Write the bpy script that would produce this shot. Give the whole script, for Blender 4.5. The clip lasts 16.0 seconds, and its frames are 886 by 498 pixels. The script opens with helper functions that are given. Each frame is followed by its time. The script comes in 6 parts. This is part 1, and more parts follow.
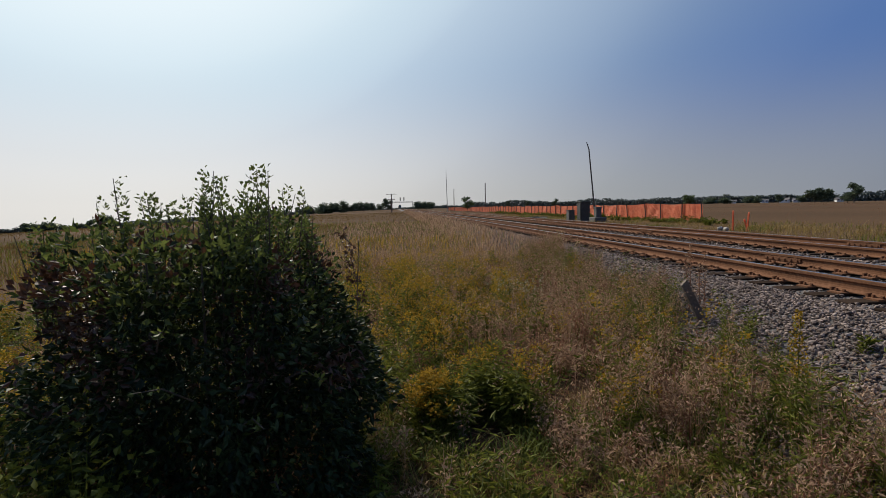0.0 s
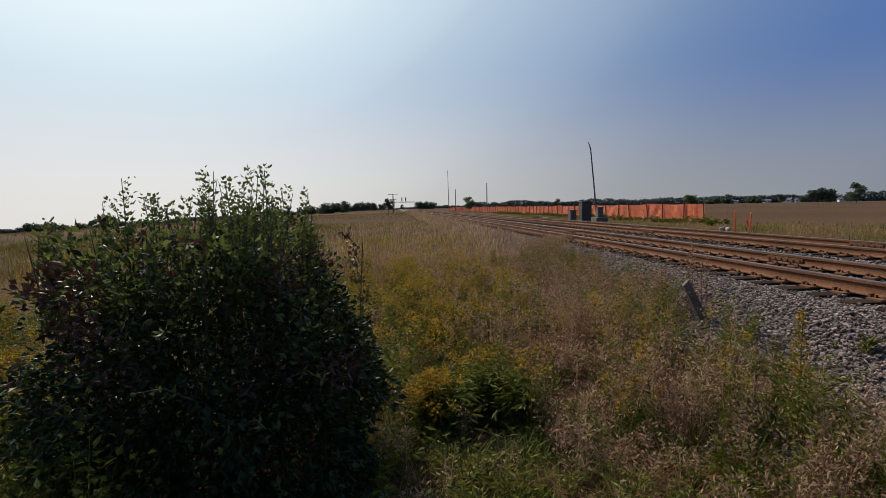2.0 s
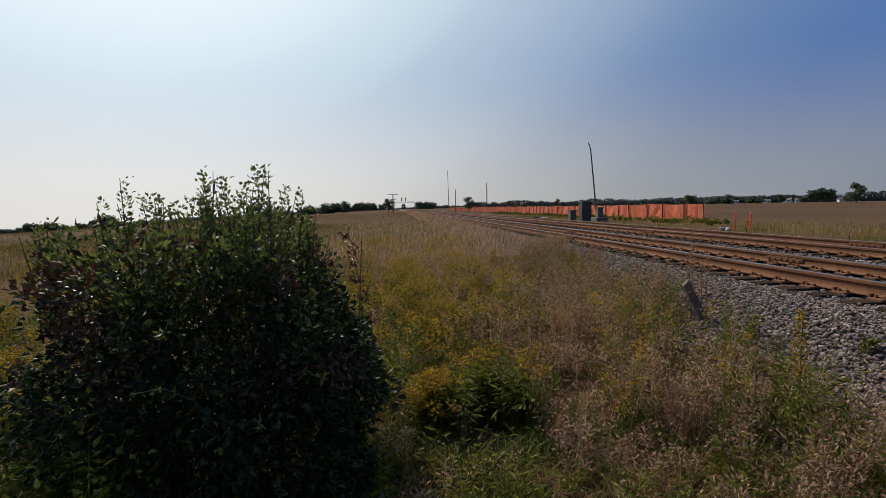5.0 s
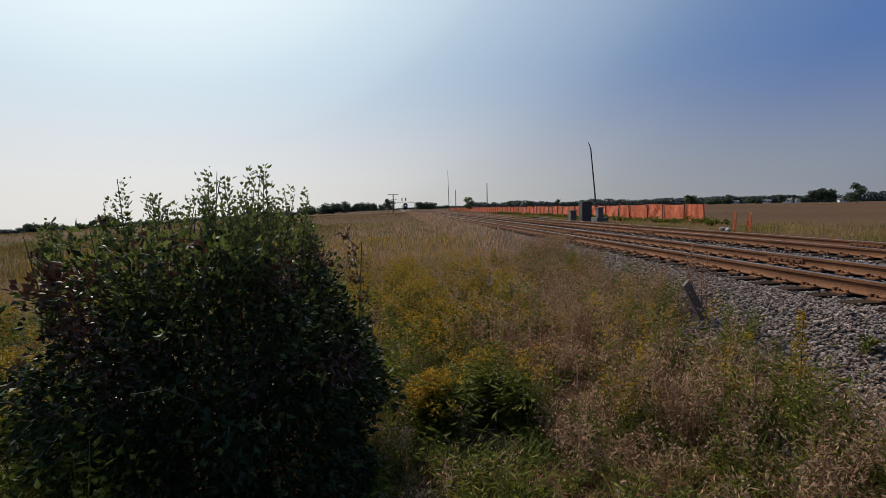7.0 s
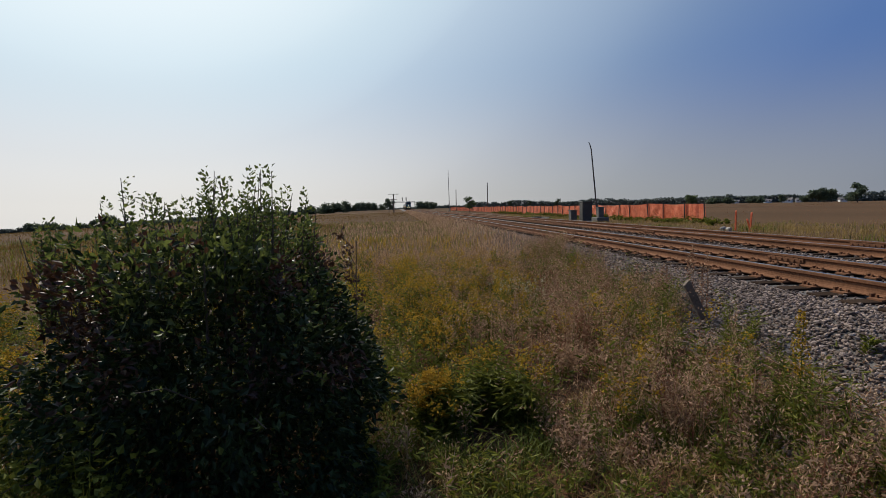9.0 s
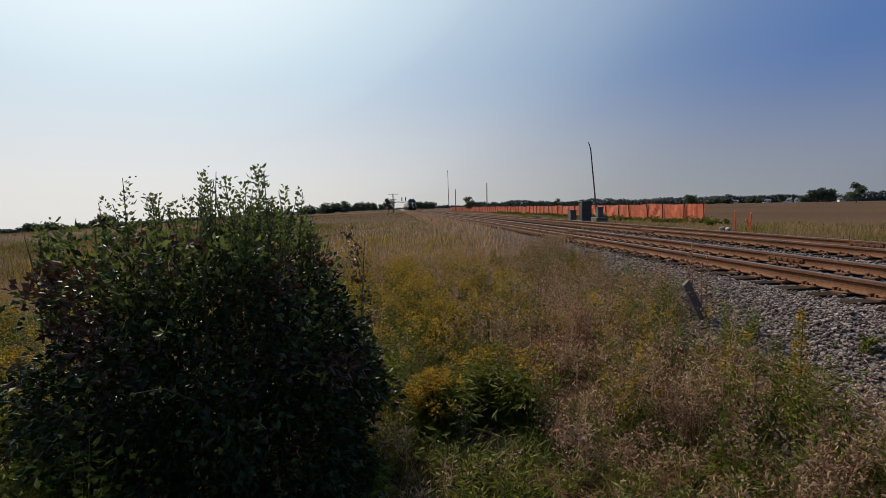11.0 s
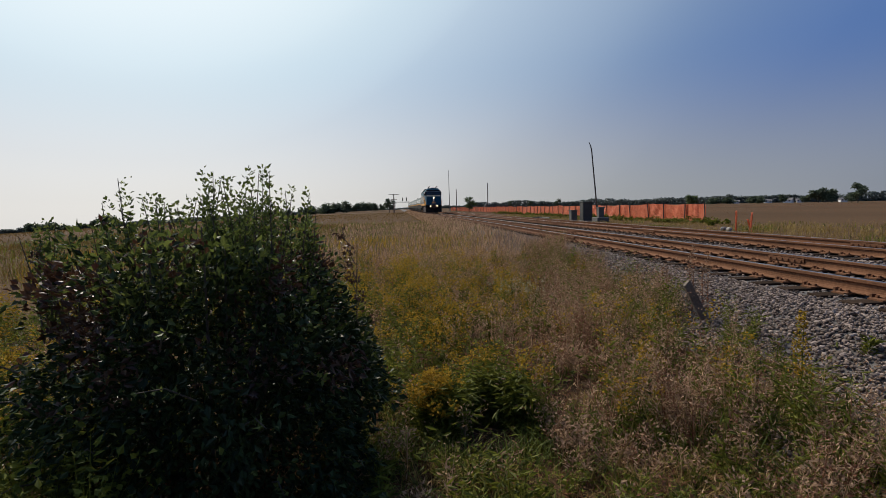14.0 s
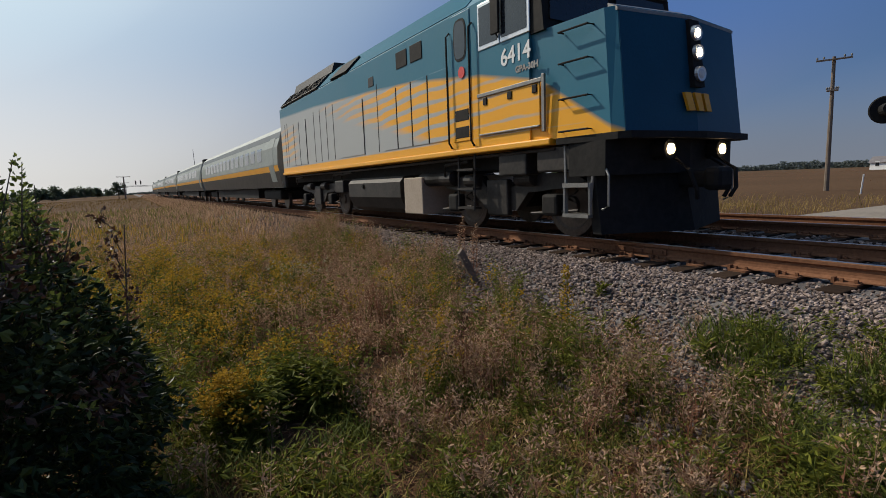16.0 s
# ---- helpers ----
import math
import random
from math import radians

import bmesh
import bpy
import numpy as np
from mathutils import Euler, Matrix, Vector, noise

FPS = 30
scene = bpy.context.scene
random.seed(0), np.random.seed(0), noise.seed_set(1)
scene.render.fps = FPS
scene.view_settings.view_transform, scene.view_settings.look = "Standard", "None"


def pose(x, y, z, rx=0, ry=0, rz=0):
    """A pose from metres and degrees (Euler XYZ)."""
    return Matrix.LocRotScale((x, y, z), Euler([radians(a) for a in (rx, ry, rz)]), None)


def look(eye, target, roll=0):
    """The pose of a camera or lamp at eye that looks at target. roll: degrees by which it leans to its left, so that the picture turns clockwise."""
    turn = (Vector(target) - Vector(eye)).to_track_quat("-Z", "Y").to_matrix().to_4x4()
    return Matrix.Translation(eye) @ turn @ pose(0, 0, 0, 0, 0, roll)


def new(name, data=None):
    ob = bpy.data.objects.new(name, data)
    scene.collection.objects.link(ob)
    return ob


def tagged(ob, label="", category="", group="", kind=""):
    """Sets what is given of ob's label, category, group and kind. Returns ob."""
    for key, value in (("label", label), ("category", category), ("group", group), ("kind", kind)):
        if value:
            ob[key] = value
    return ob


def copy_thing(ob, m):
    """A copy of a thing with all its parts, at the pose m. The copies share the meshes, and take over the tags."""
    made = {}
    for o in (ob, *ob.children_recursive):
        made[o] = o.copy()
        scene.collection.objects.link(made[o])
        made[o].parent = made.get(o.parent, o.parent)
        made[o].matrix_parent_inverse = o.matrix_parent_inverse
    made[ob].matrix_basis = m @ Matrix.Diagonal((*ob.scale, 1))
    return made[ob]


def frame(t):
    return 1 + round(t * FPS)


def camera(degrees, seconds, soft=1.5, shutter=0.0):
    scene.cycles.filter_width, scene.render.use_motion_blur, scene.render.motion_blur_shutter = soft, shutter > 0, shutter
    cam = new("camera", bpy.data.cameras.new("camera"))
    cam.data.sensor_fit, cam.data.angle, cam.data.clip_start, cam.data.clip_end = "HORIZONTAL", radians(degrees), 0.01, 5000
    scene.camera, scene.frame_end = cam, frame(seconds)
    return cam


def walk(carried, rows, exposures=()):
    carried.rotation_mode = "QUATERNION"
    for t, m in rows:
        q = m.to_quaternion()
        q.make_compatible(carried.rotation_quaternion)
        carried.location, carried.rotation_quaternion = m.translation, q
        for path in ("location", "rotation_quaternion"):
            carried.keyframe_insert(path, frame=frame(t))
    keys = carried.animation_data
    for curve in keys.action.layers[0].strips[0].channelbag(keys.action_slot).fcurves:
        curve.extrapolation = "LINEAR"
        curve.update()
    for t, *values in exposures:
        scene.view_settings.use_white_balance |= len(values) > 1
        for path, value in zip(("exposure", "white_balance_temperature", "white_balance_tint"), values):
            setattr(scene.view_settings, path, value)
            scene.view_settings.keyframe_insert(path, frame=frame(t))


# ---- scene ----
# A level railway line across farm fields on a hazy late-summer day. Rail tops lie at z = 0,
# the tracks run along +y, the camera stands at x = 0, y = 0 beside them.

RAIL_A = 5.843            # head of the nearest rail
RAIL_B = RAIL_A + 1.507
RAIL_C = RAIL_B + 2.463
RAIL_D = RAIL_C + 1.507
TRACK_X = RAIL_A + 0.7535
EYE_Z = 1.004


def aim(yaw, pitch, roll, x=0.0, y=0.0, z=EYE_Z):
    return pose(x, y, z, 90 + pitch, 0, -yaw) @ pose(0, 0, 0, 0, 0, roll)


# ---- camera ----
cam = camera(82.13, 16.0, soft=0.65)
walk(cam, [
    (0.0, aim(5.32, -4.70, -1.04)),
    (1.0, aim(5.24, -4.69, -1.04)),
    (2.0, aim(5.14, -4.69, -1.04)),
    (4.0, aim(5.14, -4.70, -1.04)),
    (6.4, aim(5.15, -4.64, -1.04)),
    (8.0, aim(5.06, -4.69, -1.04)),
    (10.0, aim(5.12, -4.70, -1.04)),
    (12.0, aim(5.14, -4.70, -1.04)),
    (14.0, aim(5.05, -4.68, -1.04)),
    (14.6, aim(5.14, -4.72, -1.06)),
    (15.0, aim(5.53, -4.97, -1.12)),
    (15.2, aim(6.09, -5.51, -1.20)),
    (15.3, aim(6.51, -5.83, -1.27)),
    (15.5, aim(7.55, -6.36, -1.45, -0.001, 0.003, 1.004)),
    (15.7, aim(10.05, -7.05, -1.75, -0.03, 0.08, 0.995)),
    (15.8, aim(12.80, -7.38, -1.97, -0.07, 0.16, 0.98)),
    (15.9, aim(20.60, -7.50, -2.34, -0.115, 0.26, 0.96)),
    (16.0, aim(31.30, -7.55, -2.15, -0.18, 0.29, 0.95)),
], exposures=[(0.0, 0.0), (16.0, 0.0)])

# ---- sky and sun ----
SUN_AZ, SUN_EL = -27.0, 42.0        # degrees from +y towards +x, and above the horizon
world = bpy.data.worlds.new("sky")
scene.world = world
world.use_nodes = True
wn, wl = world.node_tree.nodes, world.node_tree.links
sky = wn.new("ShaderNodeTexSky")
sky.sky_type, sky.sun_disc = "NISHITA", False
sky.sun_elevation, sky.sun_rotation = radians(SUN_EL), radians(SUN_AZ)
sky.air_density, sky.dust_density, sky.ozone_density = 1.0, 0.8, 3.0
sun_way = Vector((math.sin(radians(SUN_AZ)) * math.cos(radians(SUN_EL)),
                  math.cos(radians(SUN_AZ)) * math.cos(radians(SUN_EL)), math.sin(radians(SUN_EL))))


def sky_node(kind, **inputs):
    node = wn.new(kind)
    for key, value in inputs.items():
        node.inputs[key.replace("_", " ")].default_value = value
    return node


# thin haze: whitest low over the horizon and towards the sun, bluer higher up and away from it
where, height, facing = wn.new("ShaderNodeTexCoord"), wn.new("ShaderNodeSeparateXYZ"), wn.new("ShaderNodeVectorMath")
facing.operation = "DOT_PRODUCT"
facing.inputs[1].default_value = sun_way
wl.new(where.outputs["Generated"], height.inputs[0])
wl.new(where.outputs["Generated"], facing.inputs[0])


def sky_ramp(rows):
    """Radiance of the haze by the cosine of the angle to the sun."""
    ramp, gain = wn.new("ShaderNodeValToRGB"), wn.new("ShaderNodeMix")
    ramp.color_ramp.interpolation = "CARDINAL"
    stops = ramp.color_ramp.elements
    while len(stops) < len(rows):
        stops.new(0.5)
    for stop, (place, color) in zip(stops, rows):
        stop.position, stop.color = place, (color[0] / 15, color[1] / 15, color[2] / 15, 1)
    wl.new(facing.outputs["Value"], ramp.inputs["Fac"])
    gain.data_type, gain.blend_type = "RGBA", "MULTIPLY"
    gain.inputs[0].default_value, gain.inputs[7].default_value = 1.0, (15, 15, 15, 1)
    wl.new(ramp.outputs["Color"], gain.inputs[6])
    return gain.outputs[2]


upper_haze = sky_ramp(((0.0, (1.3, 2.5, 5.4)), (0.42, (1.35, 2.5, 5.5)), (0.62, (3.1, 4.4, 6.7)), (0.80, (6.6, 8.2, 9.9)), (0.88, (9.5, 11.2, 12.2)), (1.0, (13.5, 14.3, 14.5))))
low_haze = sky_ramp(((0.0, (2.5, 2.85, 3.5)), (0.25, (3.45, 3.75, 4.3)), (0.50, (5.0, 5.15, 5.3)), (0.66, (8.1, 8.0, 7.8)), (0.78, (11.3, 11.0, 10.5)), (0.95, (12.8, 12.4, 11.8))))
veil = sky_node("ShaderNodeMapRange", From_Min=-0.01, From_Max=0.27, To_Min=1.0, To_Max=0.0)
aureole = sky_node("ShaderNodeMapRange", From_Min=-0.15, From_Max=0.25, To_Min=0.0, To_Max=0.96)
for node, source in ((veil, height.outputs["Z"]), (aureole, facing.outputs["Value"])):
    node.interpolation_type = "SMOOTHSTEP"
    wl.new(source, node.inputs["Value"])
amount = wn.new("ShaderNodeMath")
amount.operation = "MAXIMUM"
wl.new(veil.outputs[0], amount.inputs[0])
wl.new(aureole.outputs[0], amount.inputs[1])
clear, pale, haze = wn.new("ShaderNodeMix"), wn.new("ShaderNodeMix"), wn.new("ShaderNodeMix")
for node in (clear, pale, haze):
    node.data_type = "RGBA"
clear.blend_type = "MULTIPLY"
clear.inputs[0].default_value, clear.inputs[7].default_value = 1.0, (0.40, 0.56, 0.80, 1)
wl.new(sky.outputs["Color"], clear.inputs[6])
wl.new(veil.outputs[0], pale.inputs[0])
wl.new(upper_haze, pale.inputs[6])
wl.new(low_haze, pale.inputs[7])
wl.new(amount.outputs[0], haze.inputs[0])
wl.new(clear.outputs[2], haze.inputs[6])
wl.new(pale.outputs[2], haze.inputs[7])
wl.new(haze.outputs[2], wn["Background"].inputs["Color"])
wn["Background"].inputs["Strength"].default_value = 0.075
sun = new("sun", bpy.data.lights.new("sun", "SUN"))
sun.data.energy, sun.data.angle, sun.data.color = 3.7, radians(0.6), (1.0, 0.91, 0.77)
sun.matrix_world = look(sun_way * 50, (0, 0, 0))


# ---- materials ----
def material(name, low, high, rough=0.8, metal=0.0, grain=20.0, patch=1.5, bump=0.0, island=0.0, per_object=0.0,
             spec=0.5, through_light=0.0, third=None):
    """Two colours mixed by fine grain and broad patches, and by chance per piece or per object."""
    m = bpy.data.materials.new(name)
    m.use_nodes = True
    nodes, links = m.node_tree.nodes, m.node_tree.links
    bsdf = nodes["Principled BSDF"]
    coords = nodes.new("ShaderNodeTexCoord")

    def math_node(op, a, b):
        node = nodes.new("ShaderNodeMath")
        node.operation = op
        for i, v in enumerate((a, b)):
            if isinstance(v, (int, float)):
                node.inputs[i].default_value = v
            else:
                links.new(v, node.inputs[i])
        return node.outputs[0]

    def noise_node(scale, detail):
        node = nodes.new("ShaderNodeTexNoise")
        node.inputs["Scale"].default_value, node.inputs["Detail"].default_value = scale, detail
        links.new(coords.outputs["Object"], node.inputs["Vector"])
        return node.outputs["Fac"]

    fine, broad = noise_node(grain, 6), noise_node(patch, 3)
    mix = math_node("ADD", math_node("MULTIPLY", fine, 0.5), math_node("MULTIPLY", broad, 0.5))
    if island:
        geo = nodes.new("ShaderNodeNewGeometry")
        mix = math_node("ADD", math_node("MULTIPLY", mix, 1 - island),
                        math_node("MULTIPLY", geo.outputs["Random Per Island"], island))
    if per_object:
        info = nodes.new("ShaderNodeObjectInfo")
        mix = math_node("ADD", math_node("MULTIPLY", mix, 1 - per_object),
                        math_node("MULTIPLY", info.outputs["Random"], per_object))
    ramp = nodes.new("ShaderNodeValToRGB")
    wide = 0.08 if (island or per_object) else 0.3
    ramp.color_ramp.elements[0].position, ramp.color_ramp.elements[1].position = wide, 1 - wide
    ramp.color_ramp.elements[0].color, ramp.color_ramp.elements[1].color = (*low, 1), (*high, 1)
    if third:
        e = ramp.color_ramp.elements.new(0.5)
        e.color = (*third, 1)
    links.new(mix, ramp.inputs["Fac"])
    links.new(ramp.outputs["Color"], bsdf.inputs["Base Color"])
    bsdf.inputs["Roughness"].default_value, bsdf.inputs["Metallic"].default_value = rough, metal
    bsdf.inputs["Specular IOR Level"].default_value = spec
    if bump:
        b = nodes.new("ShaderNodeBump")
        b.inputs["Strength"].default_value, b.inputs["Distance"].default_value = bump, 0.02
        links.new(fine, b.inputs["Height"])
        links.new(b.outputs["Normal"], bsdf.inputs["Normal"])
    if through_light:
        out = nodes["Material Output"]
        tr, mx = nodes.new("ShaderNodeBsdfTranslucent"), nodes.new("ShaderNodeMixShader")
        links.new(ramp.outputs["Color"], tr.inputs["Color"])
        mx.inputs[0].default_value = through_light
        links.new(bsdf.outputs[0], mx.inputs[1])
        links.new(tr.outputs[0], mx.inputs[2])
        links.new(mx.outputs[0], out.inputs["Surface"])
    return m


def glow(name, color, strength):
    m = bpy.data.materials.new(name)
    m.use_nodes = True
    b = m.node_tree.nodes["Principled BSDF"]
    b.inputs["Base Color"].default_value = (0.8, 0.8, 0.8, 1)
    b.inputs["Emission Color"].default_value, b.inputs["Emission Strength"].default_value = (*color, 1), strength
    return m


M_SOIL = material("field soil and stubble", (0.062, 0.037, 0.020), (0.135, 0.080, 0.043), 1.0, grain=3, patch=0.03, bump=0.4, spec=0.05)
M_BALLAST_BED = material("ballast bed", (0.05, 0.043, 0.04), (0.17, 0.15, 0.14), 0.95, grain=30, patch=1, bump=1.0)
M_STONE = material("crushed stone", (0.075, 0.053, 0.042), (0.385, 0.295, 0.245), 0.9, grain=40, patch=2, island=0.8, bump=0.3, third=(0.178, 0.133, 0.110), spec=0.25)
M_STONE_ONE = material("crushed stone single", (0.080, 0.060, 0.050), (0.38, 0.30, 0.26), 0.9, grain=40, patch=2, per_object=0.8, bump=0.3, spec=0.25)
M_RUST = material("rusty rail steel", (0.10, 0.044, 0.022), (0.24, 0.112, 0.058), 0.9, 0.0, grain=25, patch=0.7, bump=0.3, spec=0.2)
M_RAIL_TOP = material("polished rail head", (0.35, 0.33, 0.31), (0.55, 0.53, 0.5), 0.28, 1.0, grain=60, patch=2)
M_TIE = material("creosoted timber", (0.018, 0.012, 0.009), (0.058, 0.038, 0.027), 1.0, grain=18, patch=2, bump=0.5, per_object=0.4, spec=0.03)
M_WOOD = material("weathered wood", (0.10, 0.075, 0.055), (0.22, 0.17, 0.13), 0.9, grain=30, patch=3, bump=0.4)
M_ORANGE = material("orange plastic mesh", (0.60, 0.085, 0.025), (0.95, 0.34, 0.17), 0.6, grain=14, patch=2.5, bump=0.6, through_light=0.4)
M_STAKE = material("orange paint", (0.70, 0.11, 0.03), (0.85, 0.16, 0.05), 0.6)
M_CABINET = material("dark weathered metal", (0.05, 0.05, 0.045), (0.10, 0.095, 0.085), 0.6, 0.3, grain=15, patch=1.5)
M_GALV = material("galvanised steel", (0.17, 0.165, 0.155), (0.29, 0.28, 0.26), 0.5, 0.7, grain=40, patch=3)
M_CASE = material("weathered grey case", (0.085, 0.082, 0.075), (0.17, 0.16, 0.145), 0.75, 0.1, grain=30, patch=3)
M_CONCRETE = material("concrete", (0.26, 0.24, 0.22), (0.40, 0.37, 0.34), 0.9, grain=40, patch=4, bump=0.3)
M_ROAD = material("dusty gravel road", (0.16, 0.13, 0.10), (0.27, 0.23, 0.18), 0.95, grain=8, patch=0.6, bump=0.5)
M_WHITE = material("white siding", (0.70, 0.70, 0.68), (0.82, 0.82, 0.80), 0.7)
M_ROOF = material("grey shingle roof", (0.12, 0.11, 0.11), (0.22, 0.20, 0.20), 0.9)
M_DARKGLASS = material("dark window glass", (0.015, 0.018, 0.02), (0.03, 0.035, 0.04), 0.06, spec=0.6)
M_BARK = material("bark", (0.06, 0.045, 0.035), (0.14, 0.11, 0.085), 0.95, grain=30, patch=4, bump=0.6)
M_FARLEAF = material("distant foliage", (0.050, 0.072, 0.045), (0.115, 0.145, 0.080), 0.8, island=0.6, grain=3, patch=0.3, through_light=0.3)
M_FARLEAF_PALE = material("pale distant foliage", (0.05, 0.085, 0.03), (0.13, 0.17, 0.06), 0.8, island=0.6, grain=3, patch=0.3, through_light=0.3)
# Paler and greyer than nearer leaves: distance haze is mixed into the colour.
M_WOODS = material("distant woods, haze in colour", (0.105, 0.125, 0.12), (0.18, 0.20, 0.175), 0.95, island=0.6, grain=1, patch=0.05, through_light=0.35, spec=0.05)
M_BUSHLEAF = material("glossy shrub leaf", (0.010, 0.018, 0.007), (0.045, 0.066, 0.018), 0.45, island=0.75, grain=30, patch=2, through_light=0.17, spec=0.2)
# Lighter leaf tone for shoots and crown top, with their sunlight painted in.
M_BUSHTOP = material("shrub leaf in sunlit tone", (0.04, 0.06, 0.014), (0.17, 0.20, 0.05), 0.5, island=0.75, grain=30, patch=2, through_light=0.4, spec=0.3)
M_BUSHRED = material("reddish shrub leaf", (0.05, 0.02, 0.015), (0.12, 0.06, 0.03), 0.5, island=0.75, through_light=0.2)
M_WEED = material("green weed leaf", (0.036, 0.048, 0.008), (0.23, 0.235, 0.034), 0.6, island=0.7, grain=4, patch=0.8, through_light=0.38, spec=0.15)
M_GOLD = material("goldenrod bloom", (0.19, 0.115, 0.012), (0.56, 0.345, 0.035), 0.7, island=0.7, grain=6, patch=0.8, through_light=0.35, spec=0.15)
M_DRY = material("dry brown seed heads", (0.12, 0.062, 0.036), (0.66, 0.44, 0.28), 0.85, island=0.75, grain=5, patch=0.5, through_light=0.35, spec=0.15)
M_RED = material("reddish dry stems", (0.13, 0.055, 0.03), (0.33, 0.16, 0.095), 0.85, island=0.7, grain=5, patch=0.6, through_light=0.25, spec=0.15)
M_FIELD = material("ripe field stubble", (0.15, 0.09, 0.03), (0.29, 0.185, 0.065), 0.85, island=0.6, grain=3, patch=0.05, through_light=0.25, spec=0.15)
M_GRASS = material("green grass blade", (0.042, 0.062, 0.011), (0.175, 0.195, 0.036), 0.55, island=0.7, grain=5, patch=0.6, through_light=0.3, spec=0.15)
M_STRAW = material("straw grass", (0.20, 0.135, 0.045), (0.40, 0.28, 0.10), 0.8, island=0.7, grain=5, patch=0.3, through_light=0.3, spec=0.15)
M_BLACK = material("grimy black underframe", (0.006, 0.006, 0.006), (0.022, 0.02, 0.018), 0.75, 0.0, grain=12, patch=2, bump=0.2, spec=0.2)
M_WHEEL = material("worn wheel steel", (0.05, 0.04, 0.035), (0.13, 0.10, 0.08), 0.5, 0.6, grain=20, patch=3)
M_TEAL = material("teal locomotive paint", (0.008, 0.095, 0.15), (0.012, 0.125, 0.185), 0.7, grain=30, patch=1.2, spec=0.08)
# Darker blue than the body teal, used on the front plate alone.
M_NOSE = material("dark blue nose front", (0.004, 0.052, 0.095), (0.007, 0.07, 0.125), 0.4, grain=30, patch=1.2, spec=0.2)
M_GREY = material("silver grey paint", (0.34, 0.35, 0.34), (0.44, 0.45, 0.43), 0.45, grain=25, patch=1.0)
M_YELLOW = material("yellow paint", (0.72, 0.32, 0.012), (0.84, 0.40, 0.022), 0.45, grain=25, patch=1.0)
M_PALE = material("pale flower heads", (0.26, 0.25, 0.14), (0.50, 0.47, 0.30), 0.8, island=0.7, through_light=0.3, spec=0.15)
M_ROOFGREY = material("dusty grey roof paint", (0.05, 0.065, 0.075), (0.10, 0.12, 0.13), 0.6, grain=15, patch=1.0)
M_STEEL = material("stainless car side", (0.21, 0.235, 0.22), (0.31, 0.335, 0.31), 0.6, 0.1, grain=12, patch=0.6, spec=0.3)
M_TAN = material("tan painted box", (0.30, 0.24, 0.18), (0.42, 0.34, 0.26), 0.7, grain=20, patch=2)
M_TANK = material("dark grey tank", (0.012, 0.011, 0.010), (0.050, 0.042, 0.036), 0.55, 0.1, grain=15, patch=2, spec=0.3)
M_SILVER = material("bright aluminium trim", (0.55, 0.56, 0.56), (0.70, 0.70, 0.70), 0.35, 0.8, grain=30, patch=4)
M_LENS = material("lamp glass", (0.5, 0.5, 0.48), (0.7, 0.7, 0.66), 0.1)
M_REDPAINT = material("red paint", (0.55, 0.03, 0.025), (0.65, 0.05, 0.04), 0.5)
M_LETTER = material("white lettering", (0.70, 0.72, 0.70), (0.80, 0.80, 0.78), 0.6)
M_HEAD = glow("headlight glow", (1.0, 0.78, 0.46), 12.0)
M_DITCH = glow("ditch light glow", (1.0, 0.70, 0.36), 12.0)


